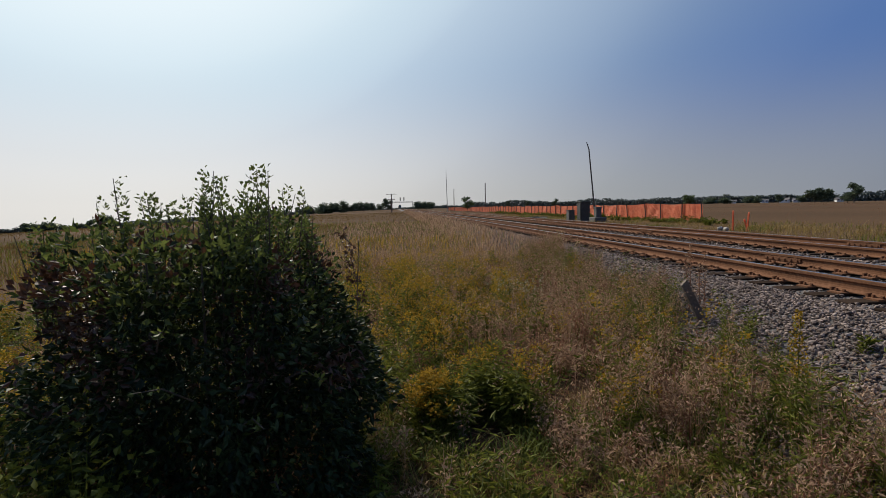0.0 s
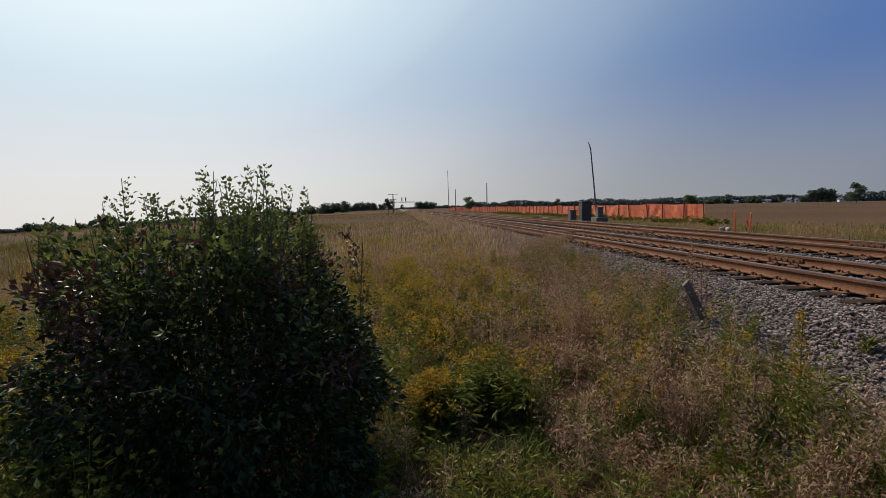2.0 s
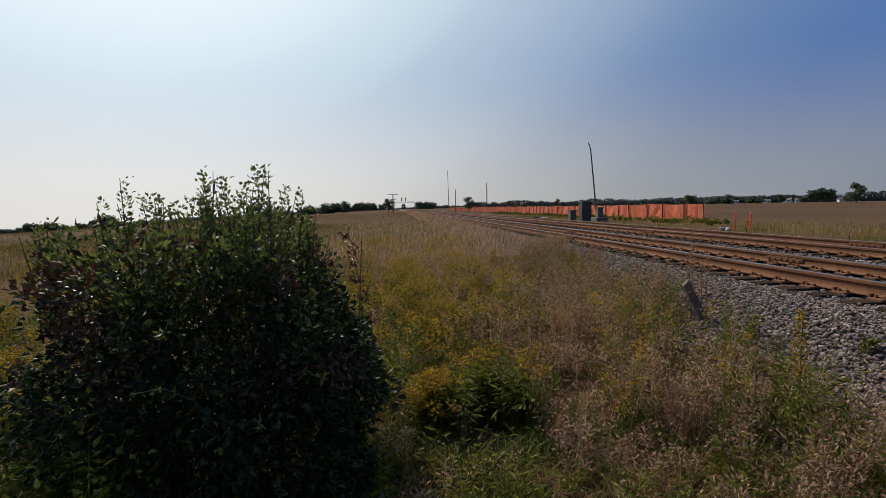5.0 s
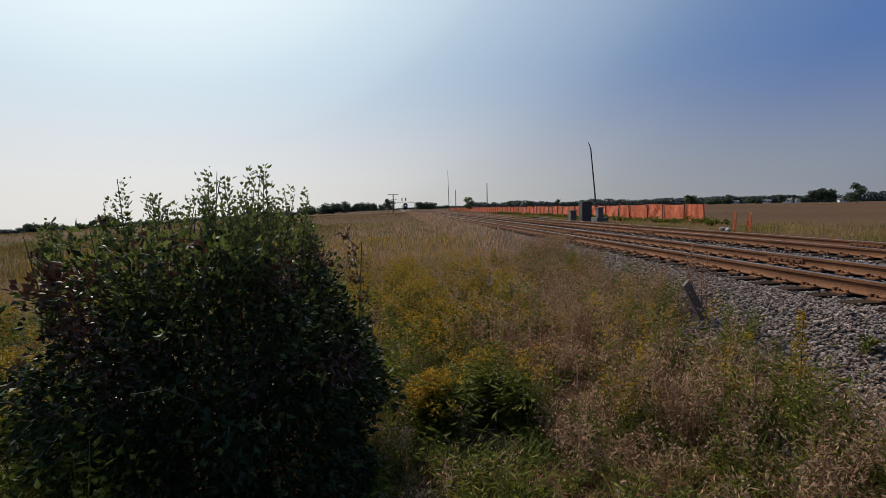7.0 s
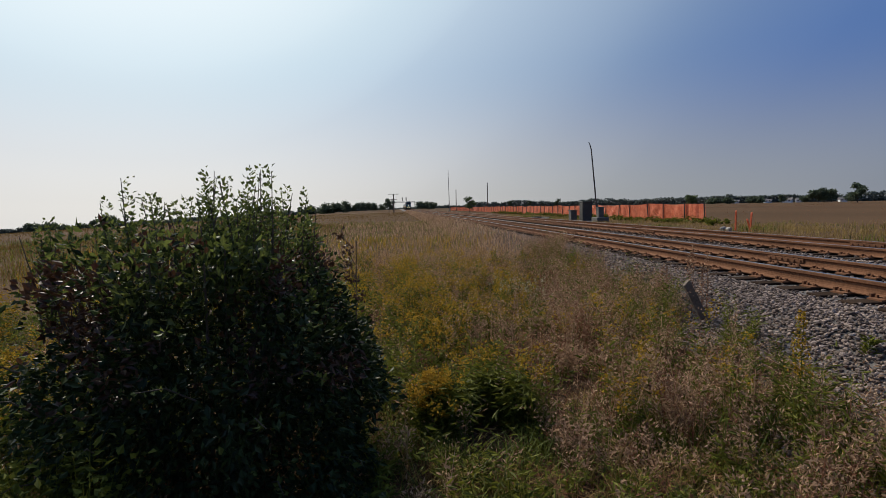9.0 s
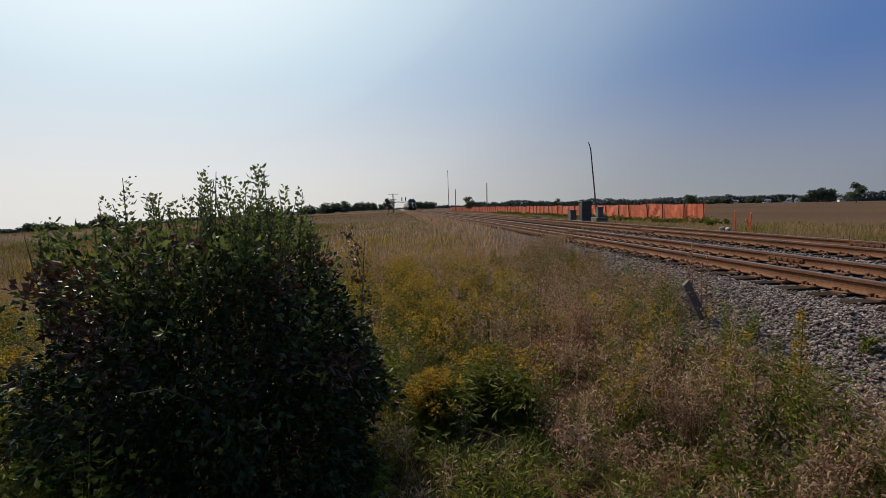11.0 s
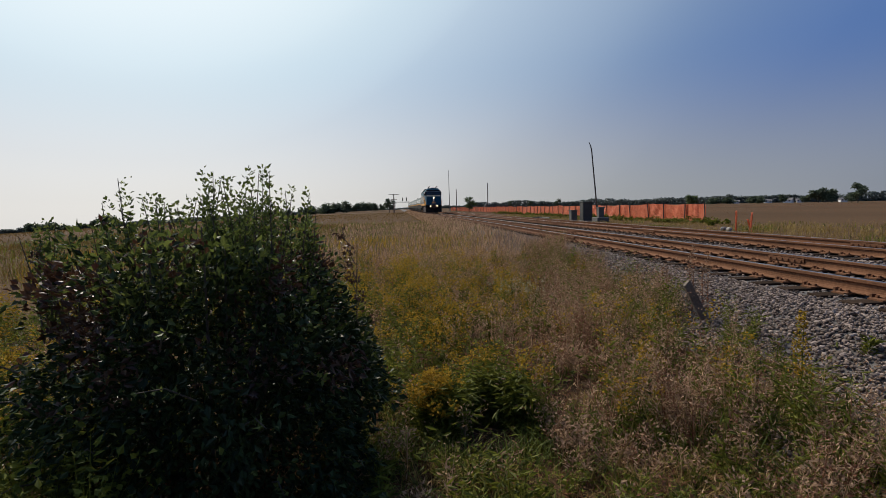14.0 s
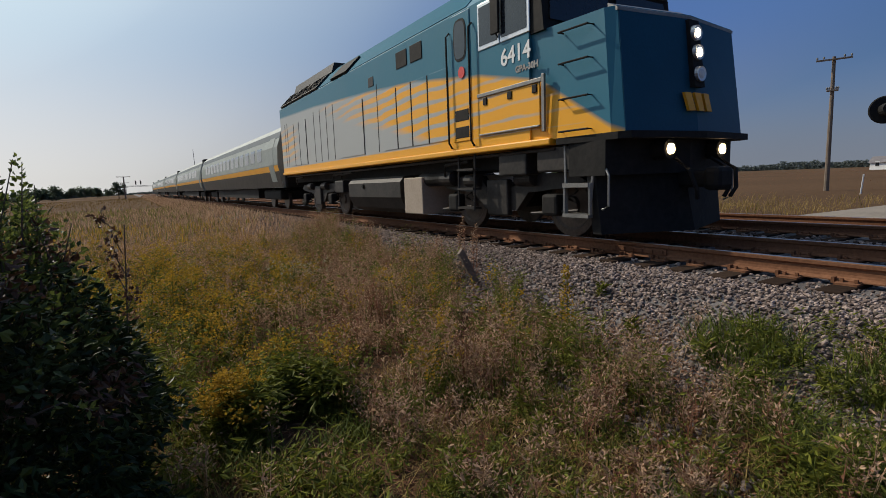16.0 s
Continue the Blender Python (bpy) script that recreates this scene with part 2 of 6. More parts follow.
# ---- mesh making ----
class Shape:
    """Gathers simple solids into one mesh."""

    def __init__(self):
        self.v, self.f = [], []

    def add(self, verts, faces):
        n = len(self.v)
        self.v += [tuple(p) for p in verts]
        self.f += [tuple(i + n for i in face) for face in faces]
        return self

    def box(self, x0, x1, y0, y1, z0, z1, bevel=0.0):
        if bevel <= 0:
            return self.add([(x, y, z) for x in (x0, x1) for y in (y0, y1) for z in (z0, z1)],
                            [(0, 1, 3, 2), (4, 6, 7, 5), (0, 4, 5, 1), (2, 3, 7, 6), (0, 2, 6, 4), (1, 5, 7, 3)])
        bm = bmesh.new()
        bmesh.ops.create_cube(bm, size=1)
        for p in bm.verts:
            p.co = Vector(((x0 + x1) / 2 + p.co.x * (x1 - x0), (y0 + y1) / 2 + p.co.y * (y1 - y0), (z0 + z1) / 2 + p.co.z * (z1 - z0)))
        bmesh.ops.bevel(bm, geom=bm.edges[:], offset=bevel, segments=2, affect="EDGES", profile=0.5)
        bm.verts.index_update()
        self.add([p.co for p in bm.verts], [[p.index for p in face.verts] for face in bm.faces])
        bm.free()
        return self

    def prism(self, outline, axis, a, b):
        """An outline in the two other axes (in x, y, z order), drawn out along axis from a to b."""
        def place(p, t):
            q = list(p)
            q.insert("xyz".index(axis), t)
            return q
        n = len(outline)
        verts = [place(p, a) for p in outline] + [place(p, b) for p in outline]
        faces = [tuple(range(n)), tuple(range(2 * n - 1, n - 1, -1))]
        faces += [((i + 1) % n, i, i + n, (i + 1) % n + n) for i in range(n)]
        return self.add(verts, faces)

    def rod(self, points, r, sides=6, taper=None):
        """A round bar along points; taper gives the end radius."""
        pts = [Vector(p) for p in points]
        rings, n = [], len(pts)
        for i, p in enumerate(pts):
            way = (pts[min(i + 1, n - 1)] - pts[max(i - 1, 0)]).normalized()
            side = way.orthogonal().normalized()
            up = way.cross(side)
            rr = r if taper is None else r + (taper - r) * i / (n - 1)
            rings.append([p + rr * (math.cos(2 * math.pi * k / sides) * side + math.sin(2 * math.pi * k / sides) * up) for k in range(sides)])
        verts = [q for ring in rings for q in ring]
        faces = [(i * sides + k, i * sides + (k + 1) % sides, (i + 1) * sides + (k + 1) % sides, (i + 1) * sides + k)
                 for i in range(n - 1) for k in range(sides)]
        faces += [tuple(range(sides - 1, -1, -1)), tuple(range((n - 1) * sides, n * sides))]
        return self.add(verts, faces)

    def disc(self, centre, axis, rings, sides=20):
        """A turned solid about axis: rings of (offset along axis, radius)."""
        k = "xyz".index(axis)
        verts = []
        for off, r in rings:
            for i in range(sides):
                a = 2 * math.pi * i / sides
                p = [r * math.cos(a), r * math.sin(a)]
                p.insert(k, off)
                verts.append(Vector(centre) + Vector(p))
        n = len(rings)
        faces = [(i * sides + j, i * sides + (j + 1) % sides, (i + 1) * sides + (j + 1) % sides, (i + 1) * sides + j)
                 for i in range(n - 1) for j in range(sides)]
        faces += [tuple(range(sides)), tuple(range((n - 1) * sides, n * sides))]
        return self.add(verts, faces)

    def mesh(self, name, mat, smooth=False):
        me = bpy.data.meshes.new(name)
        me.from_pydata(self.v, [], self.f)
        bm = bmesh.new()
        bm.from_mesh(me)
        bmesh.ops.recalc_face_normals(bm, faces=bm.faces)
        bm.to_mesh(me)
        bm.free()
        for m in (mat if isinstance(mat, (list, tuple)) else [mat]):
            me.materials.append(m)
        if smooth:
            me.polygons.foreach_set("use_smooth", [True] * len(me.polygons))
        return me


def part(name, shape, mat, parent, label="", smooth=False):
    ob = new(name, shape.mesh(name, mat, smooth))
    ob.parent = parent
    return tagged(ob, label) if label else ob


def thing(name, label, category, group="", kind="", at=None):
    ob = new(name)
    ob.empty_display_size = 0.2
    if at is not None:
        ob.matrix_basis = at
    return tagged(ob, label, category, group, kind)


def whole(name, shape, mat, label, category, group="", kind="", at=None, smooth=False):
    ob = new(name, shape.mesh(name, mat, smooth))
    if at is not None:
        ob.matrix_basis = at
    return tagged(ob, label, category, group, kind)


def ground_z(x, y):
    """The lie of the land: a low verge beside the line, the field to the west falling gently away, the line on a low bank."""
    z = -0.75
    if x < 0:
        z -= 0.05 * x * x / (60.0 - x)
    if x > 3.0:
        z += 0.45 * min(1.0, max(0.0, (x - 8.0) / 6.0))
    bump = 0.05 * noise.noise((x * 0.5, y * 0.5, 0)) + 0.02 * noise.noise((x * 2, y * 2, 3))
    return z + (bump if 4 > x or x > 13.5 else 0)


# ---- ground ----
def make_ground():
    xs = sorted({-2200, -1400, -900, -600, -420, -330, 420, 520, 700, 1000, 1500, 2300} | set(range(-300, 400, 20)) | set(range(-20, 40, 2))
                | {k * 0.25 for k in range(-24, 24)})
    ys = sorted({-600, -300, -150, -80, -50, 900, 1300, 1900, 2800} | set(range(-30, 800, 25)) | set(range(-12, 60, 3)) | {k * 0.25 for k in range(-8, 60)})
    verts = [(x, y, ground_z(x, y)) for y in ys for x in xs]
    w = len(xs)
    faces = [(j * w + i, j * w + i + 1, (j + 1) * w + i + 1, (j + 1) * w + i) for j in range(len(ys) - 1) for i in range(w - 1)]
    s = Shape()
    s.v, s.f = verts, faces
    whole("ground", s, M_SOIL, "flat farmland with brown stubble and dry weeds", "ground", kind="structure", smooth=True)


make_ground()

# ---- ballast banks and tracks ----
bank = Shape()
bank.prism([(3.45, -0.95), (3.45, -0.74), (4.55, -0.27), (5.0, -0.232), (12.2, -0.232), (12.9, -0.3), (14.2, -0.6), (14.2, -0.95)], "y", -60, 900)
ballast = whole("ballast_bank", bank, M_BALLAST_BED, "grey crushed-stone ballast bank under two tracks", "ballast", kind="structure")

RAIL_OUTLINE = [(-0.075, -0.18), (0.075, -0.18), (0.075, -0.168), (0.018, -0.145), (0.010, -0.12), (0.010, -0.06), (0.034, -0.042),
                (0.036, -0.008), (0.030, 0.0), (-0.030, 0.0), (-0.036, -0.008), (-0.034, -0.042), (-0.010, -0.06), (-0.010, -0.12),
                (-0.018, -0.145), (-0.075, -0.168)]


def make_track(left, right, near):
    track = thing("railway_track", "rusty-sided steel rails spiked to dark timber sleepers on ballast", "railway track", "railway tracks", "structure")
    for x in (left, right):
        rail = part("rail", Shape().prism([(px + x, pz) for px, pz in RAIL_OUTLINE], "y", -60, 900), M_RUST, track)
        part("rail_head", Shape().box(x - 0.027, x + 0.027, -60, 900, -0.002, 0.003), M_RAIL_TOP, rail, "worn shiny rail head")
        # joint bars along the web
        for k in range(14):
            y = -7 + 11.9 * k + (0 if x == left else 4.1) + (0 if near else 2.3)
            bar = Shape().box(x - 0.032, x + 0.032, y - 0.45, y + 0.45, -0.135, -0.055, 0.006)
            for b in range(6):
                yy = y - 0.38 + 0.152 * b
                bar.box(x - 0.052, x + 0.052, yy - 0.018, yy + 0.018, -0.115, -0.08)
            part("joint_bar", bar, M_RUST, rail)
    mid = (left + right) / 2
    tie = Shape().box(-1.3, 1.3, -0.115, 0.115, -0.13, 0.0, 0.012).mesh("sleeper", M_TIE)
    plate = Shape().box(-0.19, 0.19, -0.1, 0.1, 0.0, 0.02)
    for sx in (-1, 1):
        for dy in (-0.06, 0.06):
            plate.box(sx * 0.095 - 0.014, sx * 0.095 + 0.014, dy - 0.014, dy + 0.014, 0.02, 0.055)
        plate.box(sx * 0.08 - 0.03, sx * 0.08 + 0.03, 0.12, 0.15, 0.0, 0.06)
    plate_mesh = plate.mesh("tie_plate", M_RUST)
    far = Shape()
    rnd = random.Random(4 if near else 5)
    k, y = 0, -8.0
    while y < 420:
        jig = rnd.uniform(-0.04, 0.04)
        if y < 62:
            ob = new("sleeper", tie)
            ob.parent, ob.matrix_basis = track, pose(mid + jig, y, -0.2, 0, 0, rnd.uniform(-1.2, 1.2))
            if y < 40:
                for x in (left, right):
                    p = new("tie_plate", plate_mesh)
                    p.parent, p.matrix_basis = track, pose(x, y, -0.2)
        else:
            far.box(mid - 1.3 + jig, mid + 1.3 + jig, y - 0.115, y + 0.115, -0.33, -0.2)
        y += 0.52
    ob = part("distant_sleepers", far, M_TIE, track)
    tagged(ob, kind="stuff")
    return track


make_track(RAIL_A, RAIL_B, True)
make_track(RAIL_C, RAIL_D, False)


# ---- beside the far track ----
def make_fence():
    """Plastic mesh stretched along uneven posts: creased, sagging between them and ragged at the foot."""
    fence = thing("snow_fence", "sagging orange plastic mesh fence on dark wooden posts", "fence")
    rnd = random.Random(9)
    y, x0, base = 31.5, 20.0, -0.3
    posts = []
    while y < 190:
        posts.append((y, rnd.choice((-0.02, 0.03, 0.10, 0.22)), rnd.uniform(-0.05, 0.10), rnd.uniform(1.20, 1.32)))
        y += rnd.uniform(1.7, 2.5) * (1.3 if y < 45 else 1.0)
    for i, (y, ly, lx, hgt) in enumerate(posts):
        part("post", Shape().rod([(x0 - 0.03, y, base - 0.1), (x0 - 0.03 + lx, y + ly, base + hgt + 0.05)], 0.042, 6), M_BARK, fence)
        if i + 1 == len(posts):
            continue
        y2, ly2, lx2, h2 = posts[i + 1]
        n, m = 12, 9
        sag, foot, tilt = rnd.uniform(0.0, 0.07), rnd.uniform(0.0, 0.16), rnd.uniform(-1.5, 1.5)
        verts = []
        for a in range(n + 1):
            t = a / n
            for b in range(m + 1):
                q = b / m
                slack = math.sin(math.pi * t)
                crease = 0.035 * slack * math.sin(9 * t + tilt * 5 * q + i) + 0.02 * slack * math.sin(23 * t - 13 * q * tilt + 2 * i) + 0.012 * slack * rnd.uniform(-1, 1)
                low = foot * slack + 0.05 * slack * rnd.uniform(0, 1) if b == 0 else foot * slack * (1 - q)
                z = base + 0.03 + low + q * ((hgt * (1 - t) + h2 * t) - 0.05 - low - sag * slack * q)
                verts.append((x0 + 0.045 + (lx * (1 - t) + lx2 * t) * q + crease, y + (y2 - y) * t + (ly * (1 - t) + ly2 * t) * q, z))
        s = Shape()
        s.v = verts
        s.f = [(a * (m + 1) + b, (a + 1) * (m + 1) + b, (a + 1) * (m + 1) + b + 1, a * (m + 1) + b + 1) for a in range(n) for b in range(m)]
        panel = part("mesh_panel", s, M_ORANGE, fence)
        panel.modifiers.new("thickness", "SOLIDIFY").thickness = 0.006


make_fence()

cab = thing("signal_cabinet", "tall dark metal relay cabinet on a gravel pad", "cabinet", at=pose(14.9, 39.2, -0.32))
part("body", Shape().box(-0.36, 0.36, -0.4, 0.4, 0.08, 1.5, 0.02), M_CABINET, cab)
part("roof", Shape().box(-0.44, 0.44, -0.48, 0.48, 1.5, 1.58, 0.02), M_CABINET, cab)
part("door", Shape().box(-0.40, -0.36, -0.34, 0.34, 0.2, 1.42, 0.008), M_CABINET, cab)
part("base", Shape().box(-0.42, 0.42, -0.46, 0.46, -0.1, 0.08), M_CONCRETE, cab)
small = thing("junction_box", "small grey metal junction box on a concrete block", "junction box", at=pose(15.0, 36.6, -0.32))
part("block", Shape().box(-0.45, 0.45, -0.55, 0.55, -0.1, 0.38, 0.03), M_CASE, small)
part("body", Shape().box(-0.2, 0.2, -0.22, 0.22, 0.38, 1.08, 0.02), M_CASE, small)
part("lid", Shape().box(-0.24, 0.24, -0.26, 0.26, 1.08, 1.14, 0.015), M_CASE, small)
box2 = thing("relay_box", "low weathered metal case with cables beside the cabinet", "relay case", at=pose(14.4, 40.8, -0.32))
part("body", Shape().box(-0.25, 0.25, -0.3, 0.3, 0.0, 0.85, 0.03), M_CASE, box2)
part("lid", Shape().box(-0.29, 0.29, -0.34, 0.34, 0.85, 0.91, 0.02), M_CASE, box2)

pole = thing("leaning_pole", "thin bare dark pole leaning beside the cabinet", "pole", at=pose(15.0, 37.2, -0.35))
part("shaft", Shape().rod([(0.08, 0, -0.1), (-0.02, 0.4, 2.6), (-0.10, 0.95, 5.55), (-0.16, 1.1, 5.95)], 0.065, 8, 0.04), M_BARK, pole)
part("cap", Shape().rod([(-0.16, 1.1, 5.94), (-0.22, 1.15, 6.12)], 0.03, 6), M_BARK, pole)


def make_stakes():
    for x, y, hgt, tilt in ((15.5, 22.1, 0.85, 0.0), (15.4, 21.0, 0.78, 3.0), (15.7, 21.35, 0.5, -14.0)):
        s = Shape().box(-0.022, 0.022, -0.035, 0.035, -0.15, hgt, 0.004)
        s.prism([(-0.022, hgt - 0.002), (0.022, hgt - 0.002), (0.0, hgt + 0.06)], "y", -0.035, 0.035)
        whole("survey_stake", s, M_STAKE, "orange painted wooden survey stake in the verge", "stake", "survey stakes", at=pose(x, y, -0.3, tilt, tilt * 0.6, 20))


make_stakes()
for k, (x, y) in enumerate(((15.1, 22.4), (14.9, 21.7))):
    s = Shape().disc((0, 0, 0.06), "x", [(-0.16, 0.05), (-0.12, 0.09), (0.12, 0.09), (0.16, 0.05)], 8)
    whole("white_block", s, M_CONCRETE, "small pale concrete block lying by the track", "concrete block", "blocks by the track", at=pose(x, y, -0.28, 0, 0, 30 + 50 * k))
heap = Shape()
rnd = random.Random(21)
for k in range(14):
    a = rnd.uniform(0, 6.28)
    heap.rod([(rnd.uniform(-0.5, 0.5), rnd.uniform(-0.9, 0.9), 0.05 + 0.02 * k), (rnd.uniform(-0.5, 0.5) + 0.5 * math.cos(a), rnd.uniform(-0.9, 0.9) + 0.7 * math.sin(a), 0.04 + 0.02 * k)], 0.05, 6)
whole("scrap_heap", heap, M_CABINET, "heap of dark scrap rail fittings on the verge", "scrap heap", at=pose(13.9, 48.5, -0.42))

# weathered wooden stake in the near weeds
whole("wooden_stake", Shape().box(-0.05, 0.05, -0.035, 0.035, -0.15, 0.70, 0.008).prism([(-0.05, 0.695), (0.05, 0.695), (0.035, 0.73)], "y", -0.03, 0.03),
      M_WOOD, "leaning weathered brown wooden stake among weeds", "stake", at=pose(4.03, 6.2, -0.66, 2, -27, -8))


# ---- poles and the signal bridge ----
def utility_pole(at, height, arms, label, group="utility poles", r=0.15):
    p = thing("utility_pole", label, "utility pole", group, at=at)
    part("shaft", Shape().rod([(0, 0, -0.3), (0, 0, height)], r, 10, r * 0.65), M_WOOD, p)
    for z, w in arms:
        arm = part("crossarm", Shape().box(-w / 2, w / 2, -0.16, -0.05, z - r * 0.32, z + r * 0.32, 0.01), M_WOOD, p)
        for k in (-1, -0.6, 0.6, 1):
            part("insulator", Shape().disc((k * w / 2 * 0.94, -0.095, z + 0.06), "z", [(0, 0.03), (0.04, 0.045), (0.1, 0.045), (0.13, 0.02)], 8), M_GALV, arm)
    return p


utility_pole(pose(-1.2, 200, -0.8), 7.3, ((7.2, 4.0), (5.2, 2.6), (3.8, 2.2)), "dark wooden line pole with a wide top crossarm", r=0.28)
utility_pole(pose(21.5, 120, -0.4), 7.0, (), "plain slim wooden pole behind the fence", r=0.14)
utility_pole(pose(17.5, 150, -0.4), 6.6, (), "plain slim wooden pole beside the line", r=0.14)
utility_pole(pose(31.3, 12.78, -0.35, 0, 0, -65), 6.9, ((6.75, 1.5), (5.2, 0.5)), "weathered grey wooden pole with short crossarms in the field", r=0.125)
mast = thing("radio_mast", "tall thin guyed steel radio mast", "mast", at=pose(15.5, 150, -0.4))
part("shaft", Shape().rod([(0, 0, 0), (-0.25, 0, 12.2)], 0.12, 6, 0.05), M_GALV, mast)

gantry = thing("signal_bridge", "grey steel signal bridge spanning both tracks", "signal bridge", at=pose(0, 470, 0))
for x in (-1.7, 16.4):
    part("mast", Shape().box(x - 0.18, x + 0.18, -0.18, 0.18, -0.8, 6.9), M_GALV, gantry)
truss = Shape().box(-1.9, 16.6, -0.2, 0.2, 5.9, 6.1).box(-1.9, 16.6, -0.2, 0.2, 6.6, 6.8)
for k in range(18):
    truss.rod([(-1.6 + k, -0.1, 6.0), (-0.6 + k, -0.1, 6.7)], 0.07, 4)
part("truss", truss, M_GALV, gantry)
for x in (5.2, 8.6):
    head = part("signal_head", Shape().box(x - 0.45, x + 0.45, -0.4, -0.25, 7.6, 10.6, 0.05), M_BLACK, gantry)
    part("post", Shape().box(x - 0.06, x + 0.06, -0.2, -0.1, 6.7, 10.4), M_GALV, head)
    for z in (8.1, 9.1, 10.1):
        part("lamp_hood", Shape().disc((x, -0.5, z), "y", [(-0.25, 0.27), (0.1, 0.27)], 10), M_BLACK, head)

# grade crossing beyond the far track
crossing = Shape().prism([(13.0, 6.7), (19, 6.35), (60, 4.5), (60, -5), (13.0, -3)], "z", -0.5, -0.24)
whole("gravel_road", crossing, M_ROAD, "pale gravel farm road leading up to the tracks", "gravel road", kind="structure")
flasher = thing("crossing_signal", "black round railway crossing flasher on a steel mast", "crossing signal", at=pose(14.30, 4.70, -0.3, 0, 0, -60))
part("mast", Shape().rod([(0.3, 0, -0.1), (0.3, 0, 4.1)], 0.055, 10), M_GALV, flasher)
part("arm", Shape().rod([(0.3, 0, 2.45), (-0.28, 0, 2.45)], 0.03, 6), M_BLACK, flasher)
for sx in (-0.3, 0.9):
    disc = part("target", Shape().disc((sx, -0.05, 2.45), "y", [(-0.03, 0.28), (-0.015, 0.30), (0.015, 0.30), (0.03, 0.28)], 28), M_BLACK, flasher)
    part("hood", Shape().disc((sx, -0.25, 2.45), "y", [(-0.18, 0.12), (0.18, 0.14)], 16), M_BLACK, disc)
part("crossbuck", Shape().add([(-0.3, -0.1, 3.5), (-0.2, -0.1, 3.4), (0.9, -0.1, 4.2), (0.8, -0.1, 4.3), (-0.3, -0.07, 3.5), (-0.2, -0.07, 3.4), (0.9, -0.07, 4.2), (0.8, -0.07, 4.3)],
     [(0, 1, 2, 3), (4, 5, 6, 7), (0, 1, 5, 4), (1, 2, 6, 5), (2, 3, 7, 6), (3, 0, 4, 7)]), M_WHITE, flasher)
whole("marker_post", Shape().box(-0.05, 0.05, -0.02, 0.02, -0.1, 0.92, 0.005), M_WHITE, "slim leaning white marker post in dry grass", "marker post", at=pose(27.5, 9.95, -0.32, 7, -7, 0))


# ---- houses and trees in the distance ----
def house(at, w, d, hgt, label):
    h = thing("house", label, "house", "distant farmhouses", at=at)
    part("wall", Shape().box(-w / 2, w / 2, -d / 2, d / 2, -0.5, hgt), M_WHITE, h)
    part("roof", Shape().prism([(-d / 2 - 0.4, hgt), (d / 2 + 0.4, hgt), (0, hgt + d * 0.35)], "x", -w / 2 - 0.4, w / 2 + 0.4), M_ROOF, h)
    n = max(2, int(w / 3))
    for k in range(n):
        x = -w / 2 + (k + 0.5) * w / n
        win = part("window", Shape().box(x - 0.55, x + 0.55, -d / 2 - 0.06, -d / 2 + 0.02, 1.0, 2.3), M_WHITE, h)
        part("pane", Shape().box(x - 0.45, x + 0.45, -d / 2 - 0.08, -d / 2 - 0.05, 1.1, 2.2), M_DARKGLASS, win)


def leaf_cloud(centres, normals_seed, size, flat=0.8):
    """Small folded leaf clumps round each centre as one mesh's arrays."""
    rng = np.random.default_rng(normals_seed)
    n = len(centres)
    a = rng.normal(size=(n, 3))
    a /= np.linalg.norm(a, axis=1)[:, None]
    b = np.cross(a, rng.normal(size=(n, 3)))
    b /= np.linalg.norm(b, axis=1)[:, None]
    s = size * rng.uniform(0.6, 1.3, size=(n, 1))
    c = np.asarray(centres)
    v = np.stack([c - a * s, c - b * s * flat * 0.5, c + a * s, c + b * s * flat * 0.5], 1).reshape(-1, 3)
    f = np.arange(4 * n).reshape(n, 4)
    return v, f


def array_mesh(name, v, f, mat):
    me = bpy.data.meshes.new(name)
    v, f = np.asarray(v, np.float32), np.asarray(f, np.int32)
    k = f.shape[1]
    me.vertices.add(len(v))
    me.vertices.foreach_set("co", v.ravel())
    me.loops.add(f.size)
    me.loops.foreach_set("vertex_index", f.ravel())
    me.polygons.add(len(f))
    me.polygons.foreach_set("loop_start", np.arange(0, f.size, k, dtype=np.int32))
    me.polygons.foreach_set("use_smooth", np.zeros(len(f), bool))
    me.update(calc_edges=True)
    me.materials.append(mat)
    return me


